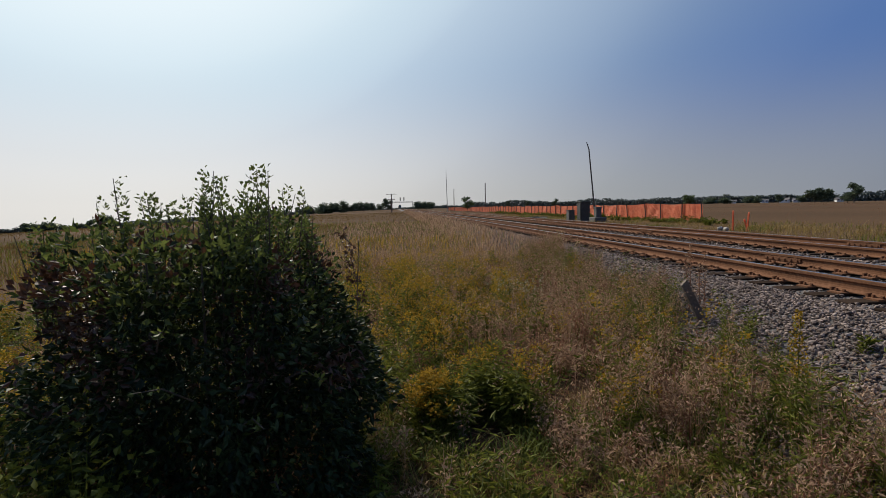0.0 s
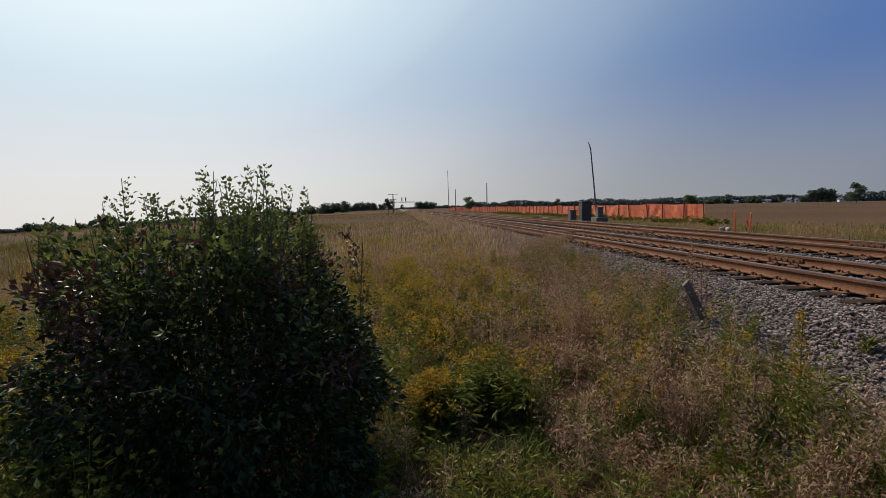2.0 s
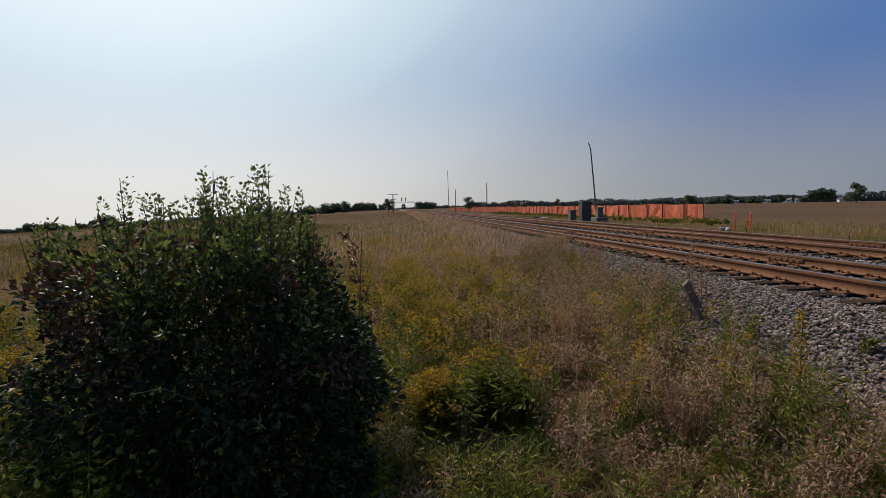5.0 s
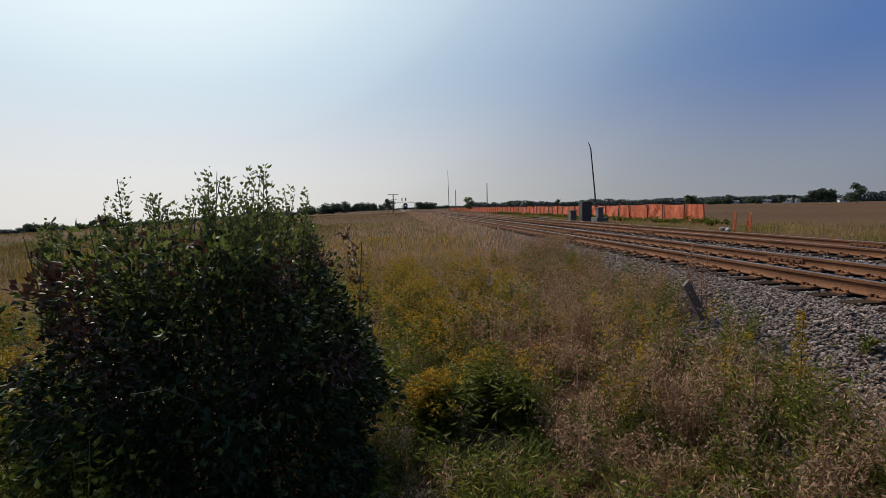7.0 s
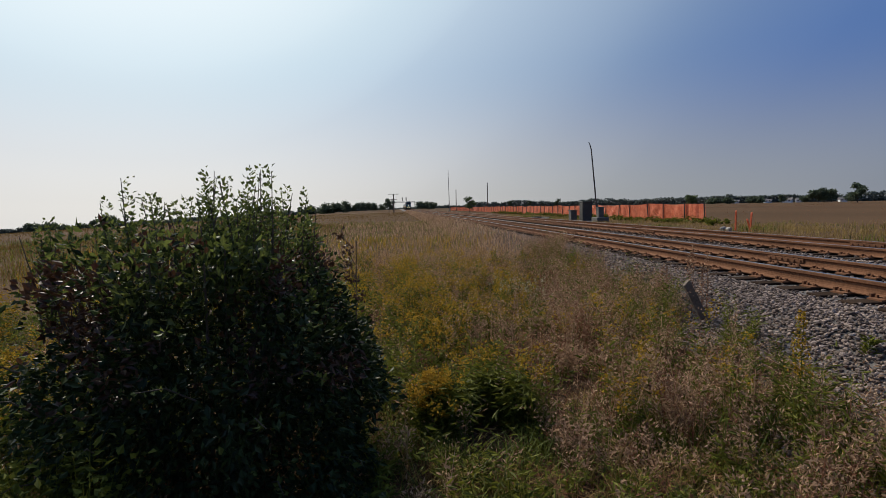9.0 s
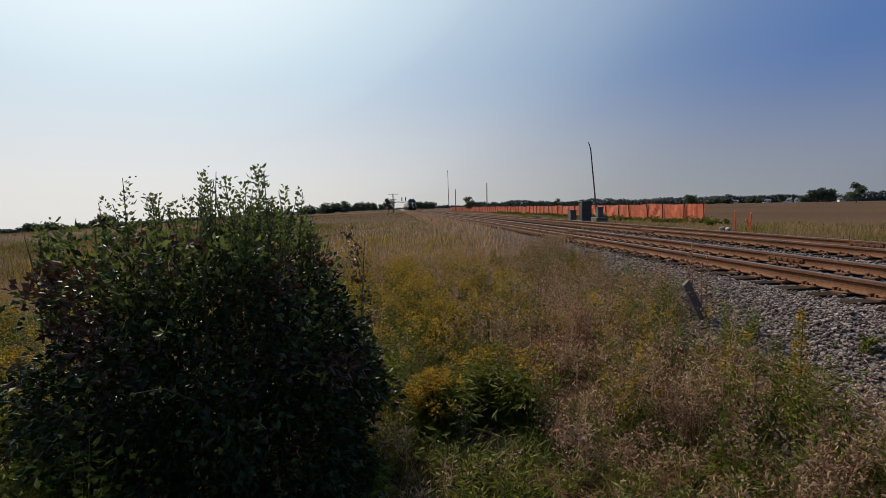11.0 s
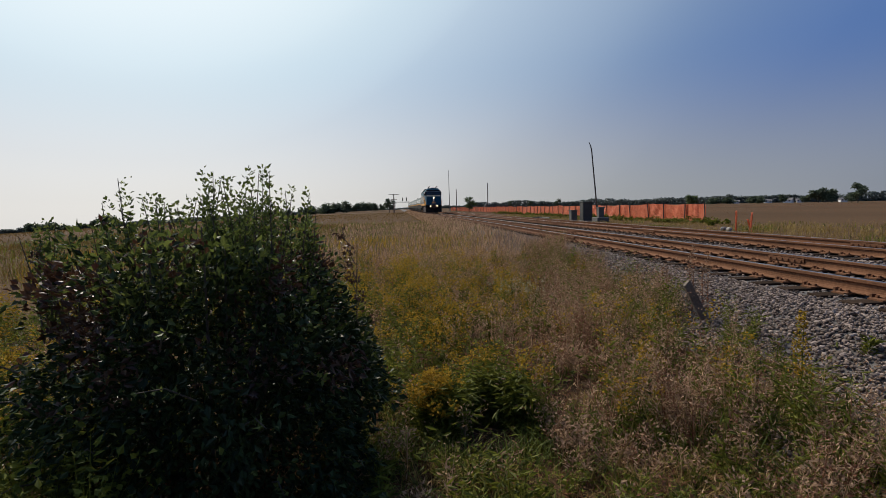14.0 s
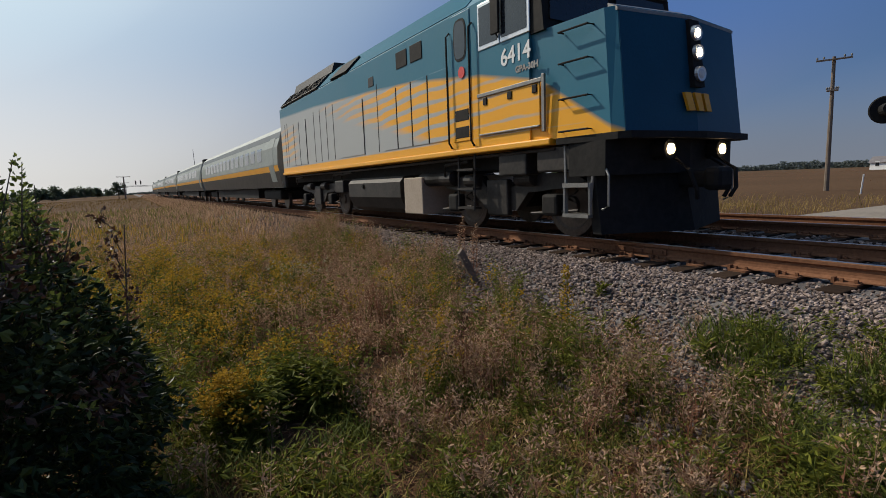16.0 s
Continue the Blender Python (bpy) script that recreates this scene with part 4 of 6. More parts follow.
        if sgn < 0:
            letters("class_mark", "GPA-30H", 0.13, Matrix.Translation((-1.506, 2.06, 2.57)) @ ROLL_SIDE, M_GALV, loco, "small grey class lettering")
        # framed tool locker below the cab window
        lock = Shape().box(*sorted((sgn * 1.49, sgn * 1.512)), 1.52, 3.02, 1.72, 2.34, 0.006)
        lk = part("locker_door", lock, M_LIVERY, loco, "flat locker door in the body colours")
        rim = Shape()
        for y0, y1, z0, z1 in ((1.46, 3.06, 2.34, 2.40), (1.40, 1.46, 1.62, 2.44), (1.52, 3.02, 1.70, 1.73)):
            rim.box(*sorted((sgn * 1.495, sgn * 1.535)), y0, y1, z0, z1, 0.006)
        part("frame", rim, M_GALV, lk)
        for y in (1.62, 2.2, 2.85):
            part("latch", Shape().box(*sorted((sgn * 1.505, sgn * 1.53)), y - 0.05, y + 0.05, 2.2, 2.32, 0.008), M_BLACK, lk)
        # engine-room doors: slightly proud panels with dark seams
        for y0, y1, z1 in ((4.05, 4.75, 3.05), (4.80, 5.45, 3.05), (5.50, 6.15, 3.05), (6.20, 6.9, 3.05), (8.1, 9.9, 3.1), (13.0, 13.75, 3.2), (13.8, 14.4, 3.2), (14.45, 15.0, 3.2)):
            part("side_door", Shape().box(*sorted((sgn * 1.49, sgn * 1.512)), y0, y1, 1.72, z1, 0.006), M_LIVERY, body)
            part("door_seam", Shape().box(*sorted((sgn * 1.5, sgn * 1.514)), y0 - 0.03, y0 - 0.008, 1.72, z1), M_BLACK, body)
        for y in (7.2, 10.3, 10.9, 11.5, 12.1, 15.3, 15.6):
            part("seam", Shape().box(*sorted((sgn * 1.498, sgn * 1.506)), y - 0.012, y + 0.012, 1.72, 3.3), M_TANK, body)
        for y0, y1 in ((4.95, 5.45), (5.6, 6.1)):
            part("louvre_window", Shape().box(*sorted((sgn * 1.49, sgn * 1.515)), y0, y1, 3.42, 3.76, 0.008), M_BLACK, body, "small dark engine-room window")
        part("vent", Shape().box(*sorted((sgn * 1.49, sgn * 1.512)), 7.35, 7.65, 3.30, 3.52, 0.008), M_TANK, body)
        # air intakes lie on the sloping roof edge
        def slope_panel(y0, y1, s0, s1, out):
            def at(s, d):
                x, z = 1.5 + (0.92 - 1.5) * s, 3.90 + (4.5 - 3.90) * s
                return sgn * (x + d * 0.8), z + d * 0.6
            c = [at(s0, 0.0), at(s1, 0.0), at(s1, out), at(s0, out)]
            return Shape().prism(c, "y", y0, y1)
        part("intake_grille", slope_panel(9.0, 10.3, 0.05, 0.75, 0.075), M_BLACK, body, "dark air intake grille")
        for y0, y1 in ((11.6, 13.0), (13.1, 14.5), (14.6, 15.9)):
            g = part("radiator_grille", slope_panel(y0, y1, 0.05, 0.8, 0.075), M_TANK, body, "grey radiator grille")
            for k in range(7):
                yy = y0 + 0.1 + k * (y1 - y0 - 0.2) / 6
                part("slat", slope_panel(yy - 0.015, yy + 0.015, 0.08, 0.77, 0.09), M_BLACK, g)
    part("radiator_hood", Shape().prism([(-1.05, 4.45), (-0.95, 4.74), (0.95, 4.74), (1.05, 4.45)], "y", 11.4, 15.6), M_TANK, loco)
    part("exhaust_stack", Shape().box(-0.3, 0.3, 8.3, 9.0, 4.5, 4.72, 0.03), M_BLACK, loco)
    # rear diaphragm
    part("diaphragm", Shape().box(-0.75, 0.75, 16.2, 16.6, 1.2, 3.7, 0.05), M_BLACK, loco)
    # horns and cab roof fittings
    part("roof_box", Shape().box(-0.35, 0.35, 2.1, 2.7, 4.52, 4.66, 0.03), M_BLACK, loco)
    for x in (-0.72, 0.62):
        horn = Shape().rod([(x, 2.35, 4.5), (x, 2.35, 4.68)], 0.03, 6)
        for dx, ln in ((-0.09, 0.30), (0.09, 0.42)):
            horn.disc((x + dx, 2.3, 4.70 + 0.08 * (dx > 0)), "y", [(-ln, 0.10), (-ln + 0.06, 0.06), (0.0, 0.03), (0.1, 0.03)], 12)
        part("air_horn", horn, M_BLACK, loco)
    # underframe, tank, boxes
    part("underframe", Shape().box(-1.1, 1.1, 0.8, 16.1, 1.12, 1.44), M_BLACK, loco)
    tank = [(-1.0, 0.22), (-1.28, 0.34), (-1.42, 0.62), (-1.42, 0.98), (-1.3, 1.12), (1.3, 1.12), (1.42, 0.98), (1.42, 0.62), (1.28, 0.34), (1.0, 0.22)]
    ft = part("fuel_tank", Shape().prism(tank, "y", 6.35, 9.6), M_TANK, loco, "dark grey rounded fuel tank")
    part("cap", Shape().disc((-1.43, 8.5, 0.9), "x", [(-0.03, 0.05), (0.02, 0.06)], 12), M_BLACK, ft)
    part("battery_box", Shape().box(-1.40, 1.40, 5.35, 6.2, 0.26, 1.06, 0.02), M_TAN, loco, "tan painted equipment box")
    for y in (4.6, 5.0):
        part("air_tank", Shape().disc((-1.2, y + 0.2, 1.0), "y", [(-0.5, 0.06), (-0.46, 0.15), (0.4, 0.15), (0.44, 0.06)], 14), M_TANK, loco)
    # two trucks
    for y0 in (2.95, 13.0):
        tr = part("truck", Shape().box(-0.85, 0.85, y0 - 0.35, y0 + 0.35, 0.45, 0.9, 0.04), M_BLACK, loco)
        for sgn in (-1, 1):
            s = Shape()
            fr = [(y0 - 2.0, 0.88), (y0 - 1.75, 1.02), (y0 - 0.6, 1.02), (y0 - 0.4, 0.82), (y0 + 0.4, 0.82), (y0 + 0.6, 1.02), (y0 + 1.75, 1.02), (y0 + 2.0, 0.88), (y0 + 1.75, 0.80), (y0 + 0.75, 0.72), (y0 + 0.45, 0.42), (y0 - 0.45, 0.42), (y0 - 0.75, 0.72), (y0 - 1.75, 0.80)]
            s.prism(fr, "x", *sorted((sgn * 1.0, sgn * 1.16)))
            part("side_frame", s, M_TANK, tr)
            part("swing_hanger", Shape().box(*sorted((sgn * 1.12, sgn * 1.24)), y0 - 0.3, y0 + 0.3, 0.32, 0.95, 0.03), M_TANK, tr)
            for k in (-1, 1):
                ya = y0 + k * 1.37
                part("journal_box", Shape().box(*sorted((sgn * 1.08, sgn * 1.30)), ya - 0.17, ya + 0.17, 0.36, 0.70, 0.05), M_BLACK, tr)
                part("brake_cylinder", Shape().disc((sgn * 1.2, ya - k * 0.62, 0.95), "y", [(-0.22, 0.07), (-0.2, 0.12), (0.2, 0.12), (0.22, 0.07)], 12), M_TANK, tr)
                for dy in (-0.28, 0.28):
                    coil = [(sgn * 1.06 + 0.07 * math.cos(t * 1.05), ya + dy + 0.07 * math.sin(t * 1.05), 0.55 + 0.045 * t / 1.2) for t in range(11)]
                    part("spring", Shape().rod(coil, 0.018, 5), M_TANK, tr)
                part("brake_rod", Shape().rod([(sgn * 1.18, ya - 0.5, 0.45), (sgn * 1.2, ya + 0.5, 0.38)], 0.025, 6), M_TANK, tr)
        for k in (-1, 1):
            ya = y0 + k * 1.37
            for sgn in (-1, 1):
                part("wheel", Shape().disc((sgn * 0.75, ya, 0.505), "x", [(-0.06, 0.2), (-0.06, 0.505), (0.05, 0.50), (0.06, 0.40), (0.03, 0.36), (0.03, 0.15), (0.07, 0.13)] if sgn > 0 else
                     [(0.06, 0.2), (0.06, 0.505), (-0.05, 0.50), (-0.06, 0.40), (-0.03, 0.36), (-0.03, 0.15), (-0.07, 0.13)], 32), M_WHEEL, tr)
    for y in (4.4, 10.2, 10.9, 14.9):
        part("pipe", Shape().rod([(-1.38, y - 0.8, 1.30), (-1.38, y, 1.26), (-1.34, y + 0.1, 1.05)], 0.03, 6), M_TANK, loco)
    part("sill_pipe", Shape().rod([(-1.42, 1.3, 1.36), (-1.42, 9.0, 1.33), (-1.42, 16.0, 1.36)], 0.025, 6), M_TANK, loco)
    for y, z in ((1.35, 1.25), (2.3, 1.22), (10.4, 0.95)):
        part("equipment", Shape().box(-1.42, -1.1, y - 0.35, y + 0.35, z - 0.22, z + 0.14, 0.03), M_TANK, loco)
    return loco


def make_coach():
    c = thing("passenger_coach", "low grey passenger coach with a yellow band and dark windows", "passenger coach", "coaches of the train")
    side = [(-1.38, 0.95), (-1.56, 1.9), (-1.52, 2.6), (-1.30, 3.22), (-0.95, 3.5), (0.95, 3.5), (1.30, 3.22), (1.52, 2.6), (1.56, 1.9), (1.38, 0.95)]
    body = part("body", Shape().prism(side, "y", 0.3, 25.4), M_STEEL, c)
    for sgn in (-1, 1):
        def band(z0, z1, out, y0=0.32, y1=25.38):
            def x_at(z):
                for (xa, za), (xb, zb) in zip(side[:5], side[1:5]):
                    if za <= z <= zb:
                        return -(xa + (xb - xa) * (z - za) / (zb - za))
                return 1.4
            pts = [z0] + [z for _, z in side[1:4] if z0 < z < z1] + [z1]
            outl = [(sgn * (x_at(z) + out), z) for z in pts] + [(sgn * (x_at(z) - 0.02), z) for z in reversed(pts)]
            return Shape().prism(outl, "y", y0, y1)
        part("skirt", band(0.96, 1.62, 0.004), M_TANK, body, "dark grey lower side")
        part("yellow_band", band(1.62, 1.86, 0.006), M_YELLOW, body, "yellow side band")
        part("teal_band", band(2.95, 3.2, 0.004), M_ROOFGREY, body)
        for k in range(14):
            y = 3.2 + 1.42 * k
            part("window", band(2.12, 2.72, 0.008, y, y + 0.95), M_DARKGLASS, body)
        part("door", band(1.2, 3.0, 0.012, 1.0, 1.85), M_STEEL, body)
    part("end_frame", Shape().box(-1.3, 1.3, 0.1, 0.32, 0.95, 3.5, 0.05), M_BLACK, c)
    part("end_frame", Shape().box(-1.3, 1.3, 25.38, 25.6, 0.95, 3.5, 0.05), M_BLACK, c)
    part("underframe", Shape().box(-1.2, 1.2, 6.0, 19.5, 0.45, 0.98), M_BLACK, c)
    for y0 in (3.4, 22.2):
        tr = part("truck", Shape().box(-1.15, 1.15, y0 - 1.6, y0 + 1.6, 0.42, 0.85, 0.08), M_BLACK, c)
        for k in (-1, 1):
            for sgn in (-1, 1):
                part("wheel", Shape().disc((sgn * 0.75, y0 + k * 1.25, 0.44), "x", [(-0.065, 0.2), (-0.065, 0.44), (0.065, 0.44), (0.065, 0.2)], 20), M_WHEEL, tr)
    return c


locomotive = make_locomotive()
coaches = [make_coach()]
for k in range(4):
    coaches.append(copy_thing(coaches[0], pose(0, 0, 0)))


# ---- houses and woods on the skyline ----
for bearing, dist, w, d, hgt, turn in ((37.6, 500, 5, 4, 1.9, 10), (39.2, 480, 6, 4.5, 2.2, -15), (40.1, 500, 5, 4, 1.9, 5), (43.2, 460, 4, 4, 1.8, 20), (35.0, 510, 5, 4, 1.7, 0), (72.4, 190, 7, 5, 2.0, -20)):
    x, y = dist * math.sin(radians(bearing)), dist * math.cos(radians(bearing))
    house(pose(x, y, gx(x, y), 0, 0, turn - bearing), w, d, hgt, "small white farmhouse with a grey roof")


def make_woods():
    """A low uneven belt of trees all round the fields."""
    rng, rnd = np.random.default_rng(77), random.Random(77)
    centres = []
    for b in np.arange(-75, 82, 0.16):
        dist = 640 + 60 * math.sin(b * 0.13)
        near_line = abs(b - 0.5) < 2.2
        high = 3.2 + 3.6 * max(0.0, noise.noise((b * 0.25, 0, 0)) + 0.35) + 2.2 * noise.noise((b * 1.7, 5, 0))
        if b < -12:
            high *= 0.9
        if b > 8:
            high = high * 1.35 + 1.0
        if near_line:
            high *= 0.35
        x, y = dist * math.sin(radians(b)), dist * math.cos(radians(b))
        z0 = ground_z(x, y)
        n = 80
        p = np.stack([rng.normal(x, 1.6, n), rng.normal(y, 1.6, n), z0 + max(high, 1.0) * rng.uniform(0, 1, n) ** 1.5 - 0.4], 1)
        centres.append(p)
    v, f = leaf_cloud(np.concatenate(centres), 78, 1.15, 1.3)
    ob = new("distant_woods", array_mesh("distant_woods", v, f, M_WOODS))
    tagged(ob, "low belt of woods on the horizon with haze painted into its colour", "woods", kind="stuff")


make_woods()


# ---- plants ----
def leaves(centre, way, length, width, seed, fold=0.25):
    """Folded pointed leaves: four points, two triangles each."""
    rng = np.random.default_rng(seed)
    way = way / np.linalg.norm(way, axis=1)[:, None]
    side = np.cross(way, rng.normal(size=way.shape))
    side /= np.linalg.norm(side, axis=1)[:, None] + 1e-9
    up = np.cross(side, way)
    l, w = length[:, None], width[:, None]
    mid = centre + way * l * 0.45
    v = np.stack([centre, mid + side * w * 0.5 + up * w * fold, centre + way * l, mid - side * w * 0.5 + up * w * fold], 1).reshape(-1, 3)
    n = len(centre)
    base = np.arange(n)[:, None] * 4
    f = np.concatenate([base + np.array([[0, 1, 2]]), base + np.array([[0, 2, 3]])], 1).reshape(-1, 3)
    return v, f


def joined(pieces):
    vs, fs, k = [], [], 0
    for v, f in pieces:
        vs.append(v)
        fs.append(f + k)
        k += len(v)
    return np.concatenate(vs), np.concatenate(fs)


def bank_z(x):
    return float(np.interp(x, [2.6, 3.45, 4.55, 5.0, 12.2, 12.9, 14.2], [-0.75, -0.74, -0.27, -0.232, -0.232, -0.3, -0.6]))


def heights(xy):
    return np.array([max(ground_z(x, y), bank_z(x)) if 3.4 < x < 14.2 else ground_z(x, y) for x, y in xy])


def blades(xy, tall, width, seed, lean=0.35):
    """Bent grass blades, three triangles each."""
    rng = np.random.default_rng(seed)
    n = len(xy)
    base = np.column_stack([xy, heights(xy) - 0.02])
    a = rng.uniform(0, 2 * np.pi, n)
    side = np.column_stack([np.cos(a), np.sin(a), np.zeros(n)])
    out = np.column_stack([-np.sin(a), np.cos(a), np.zeros(n)]) * rng.uniform(0, lean, (n, 1)) * tall[:, None]
    up = np.column_stack([np.zeros(n), np.zeros(n), tall])
    w = width[:, None] * 0.5
    mid = base + up * 0.6 + out * 0.35
    tip = base + up * 0.97 + out
    v = np.stack([base - side * w, base + side * w, mid + side * w * 0.75, mid - side * w * 0.75, tip], 1).reshape(-1, 3)
    b = np.arange(n)[:, None] * 5
    f = np.concatenate([b + np.array([[0, 1, 2]]), b + np.array([[0, 2, 3]]), b + np.array([[3, 2, 4]])], 1).reshape(-1, 3)
    return v, f


def herbs(xy, tall, per, leaf_len, leaf_wide, seed, low=0.15, high=1.0, upward=0.5, bushy=0.12, stem=0.006, stems=True):
    """Stems with leaves set round them. Returns the stems and the leaves."""
    rng = np.random.default_rng(seed)
    n = len(xy)
    base = np.column_stack([xy, heights(xy) - 0.02])
    tilt = rng.normal(0, 0.13, (n, 2))
    top = base + np.column_stack([tilt * tall[:, None], tall])
    sv, sf = blades(xy, tall, np.full(n, stem), seed + 1, 0.1)
    i = np.repeat(np.arange(n), per)
    t = low + (high - low) * rng.uniform(0, 1, len(i)) ** 0.8
    a = rng.uniform(0, 2 * np.pi, len(i))
    out = np.column_stack([np.cos(a), np.sin(a), upward + rng.normal(0, 0.35, len(i))])
    c = base[i] + (top - base)[i] * t[:, None] + out * (bushy * rng.uniform(0, 1, len(i)) * tall[i])[:, None]
    lv, lf = leaves(c, out, leaf_len * rng.uniform(0.6, 1.35, len(i)), leaf_wide * rng.uniform(0.6, 1.3, len(i)), seed + 2)
    return (sv, sf), (lv, lf)


def spread_points(n, x0, x1, y0, y1, seed, keep):
    rng = np.random.default_rng(seed)
    p = np.column_stack([rng.uniform(x0, x1, n), rng.uniform(y0, y1, n)])
    return p[np.array([keep(x, y, r) for (x, y), r in zip(p, rng.uniform(0, 1, n))])]


def toe(y):
    return float(np.interp(y, [0, 2.5, 3.4, 4, 5, 6.5, 10, 15], [3.1, 3.2, 3.3, 3.5, 3.75, 3.85, 4.1, 4.45])) + 0.25 * noise.noise((y * 0.6, 7, 0))


def hollow(x, y):
    return ((x - 0.66) / 0.22) ** 2 + ((y - 3.58) / 0.32) ** 2 < 1


def by_stake(x, y):
    """The thin growth round the wooden stake and in front of it."""
    return 4.9 < y < 6.45 and abs(x - 0.630 * y) < 0.30


def patch(x, y, k, s=0.5):
    return 0.5 + 0.9 * noise.noise((x * s, y * s, k * 10.0))


def stuff(name, arrays, mat, label, category="weeds"):
    ob = new(name, array_mesh(name, *arrays, mat))
    return tagged(ob, label, category, kind="stuff")


def clumps(xy, tall, stems, per, leaf_len, leaf_wide, spread, seed, low=0.1, high=1.0, upward=0.25, puff=0.03, stem=0.004):
    """Bushy plants: stems fanning out from each base, with leaves or florets along them."""
    rng = np.random.default_rng(seed)
    n = len(xy)
    base = np.repeat(np.column_stack([xy, heights(xy) - 0.02]), stems, 0)
    m = len(base)
    h = np.repeat(tall, stems) * rng.uniform(0.65, 1.05, m)
    fan = rng.normal(0, 1, (m, 2)) * spread * np.repeat(tall, stems)[:, None]
    bend = np.column_stack([fan, h])
    side = np.column_stack([-fan[:, 1], fan[:, 0], np.zeros(m)])
    side /= np.linalg.norm(side, axis=1)[:, None] + 1e-9
    mid = base + bend * np.array([0.35, 0.35, 0.55])
    sv = np.stack([base - side * stem, base + side * stem, mid + side * stem * 0.8, mid - side * stem * 0.8, base + bend], 1).reshape(-1, 3)
    k = np.arange(m)[:, None] * 5
    sf = np.concatenate([k + np.array([[0, 1, 2]]), k + np.array([[0, 2, 3]]), k + np.array([[3, 2, 4]])], 1).reshape(-1, 3)
    i = np.repeat(np.arange(m), per)
    t = low + (high - low) * rng.uniform(0, 1, len(i))
    cur = np.column_stack([t ** 1.6, t ** 1.6, t])
    a = rng.uniform(0, 2 * np.pi, len(i))
    out = np.column_stack([np.cos(a), np.sin(a), upward + rng.normal(0, 0.4, len(i))])
    c = base[i] + bend[i] * cur + out * puff * rng.uniform(0, 1, (len(i), 1))
    lv, lf = leaves(c, out, leaf_len * rng.uniform(0.5, 1.3, len(i)), leaf_wide * rng.uniform(0.6, 1.3, len(i)), seed + 2)
    return (sv, sf), (lv, lf)


def make_verge():
    rng = np.random.default_rng(3)
    open_ground = lambda x, y: x < toe(y) and not hollow(x, y) and not by_stake(x, y) and (x * x + y * y > 2.2) and patch(x, y, 31, 1.7) > 0.32 and not ((x + 1.2) ** 2 + (y - 3.2) ** 2 < 0.3)
    bare = lambda x, y: 1.4 < x < 3.2 and 1.9 < y < 3.3
    low_near = lambda p: np.clip((np.hypot(p[:, 0], p[:, 1]) - 1.2) / 2.6, 0.5, 1.0) * np.array([0.6 + 0.85 * patch(x, y, 30, 1.1) for x, y in p])
    # green leafy weeds all over the near verge
    p = spread_points(4600, -6.0, 4.8, 1.0, 14, 10, lambda x, y, r: open_ground(x, y) and r < (0.1 + 1.5 * patch(x, y, 1, 0.8) ** 2) * (0.8 if x > 1.6 else 1) * (0.5 if bare(x, y) else 1) * (1.0 if y < 7 else 0.55))
    t = rng.uniform(0.25, 0.6, len(p)) * low_near(p)
    st, lf = clumps(p, t, 5, 12, 0.078, 0.019, 0.26, 100)
    stuff("green_weeds", joined([st, lf]), M_WEED, "tangled green leafy weeds on the verge")
    # leafy weeds crowding the foot of the shrub
    p = spread_points(260, -2.6, -1.25, 1.75, 2.75, 28, lambda x, y, r: x < -0.55 * y - 0.1 and r < 0.3 + patch(x, y, 24, 1.2))
    st, lf = clumps(p, rng.uniform(0.35, 0.85, len(p)), 4, 16, 0.05, 0.026, 0.2, 105, 0.15, 1.0, 0.3)
    stuff("shrub_foot_weeds", joined([st, lf]), M_WEED, "olive leafy weeds crowding the foot of the shrub")
    # goldenrod
    gold = lambda x, y: math.exp(-((x - 0.1) / 1.6) ** 2 - ((y - 7.6) / 3.6) ** 2) * (0.4 if y < 4.7 else 1.0) + (0.5 if x < -2.2 and y < 10 else 0) + 0.10
    p = spread_points(3400, -6.5, 3.6, 3.4, 15, 11, lambda x, y, r: open_ground(x, y) and r < gold(x, y) * (1.6 * patch(x, y, 2, 0.9) ** 2 + 0.12))
    t = rng.uniform(0.42, 0.72, len(p)) * low_near(p)
    st, lf = clumps(p, t, 4, 15, 0.085, 0.018, 0.2, 110, 0.1, 0.9)
    stuff("goldenrod_stalks", joined([st, lf]), M_WEED, "green goldenrod stalks with narrow leaves")
    _, fl = clumps(p, t, 4, 24, 0.030, 0.020, 0.2, 110, 0.80, 1.06, 0.3, 0.05)
    stuff("goldenrod_blooms", fl, M_GOLD, "dull yellow goldenrod flower plumes")
    # one dense clump of goldenrod and dark leafy growth round the hollow
    p = np.array([(0.24, 3.72)] * 16) + rng.normal(0, 0.075, (16, 2))
    t = rng.uniform(0.46, 0.54, len(p))
    st, lf = clumps(p, t, 5, 22, 0.085, 0.02, 0.16, 112, 0.05, 0.88)
    stuff("hollow_goldenrod", joined([st, lf]), M_WEED, "dense green goldenrod clump beside a dark hollow")
    _, fl = clumps(p, t, 5, 34, 0.022, 0.015, 0.16, 112, 0.86, 1.04, 0.3, 0.035)
    stuff("hollow_goldenrod_blooms", fl, M_GOLD, "flat-topped orange-yellow goldenrod heads beside a hollow")
    ring = rng.uniform(0.35, 3.3, 150)
    p = np.column_stack([0.66 + (0.23 + rng.uniform(0, 0.10, 150)) * np.cos(ring), 3.62 + (0.36 + rng.uniform(0, 0.15, 150)) * np.sin(ring)])
    st, lf = clumps(p, rng.uniform(0.32, 0.50, len(p)), 5, 20, 0.085, 0.022, 0.16, 114, 0.03, 1.0, -0.15)
    stuff("hollow_weeds", joined([st, lf]), M_WEED, "tall broad-leaved green weeds hanging over a dark hollow")
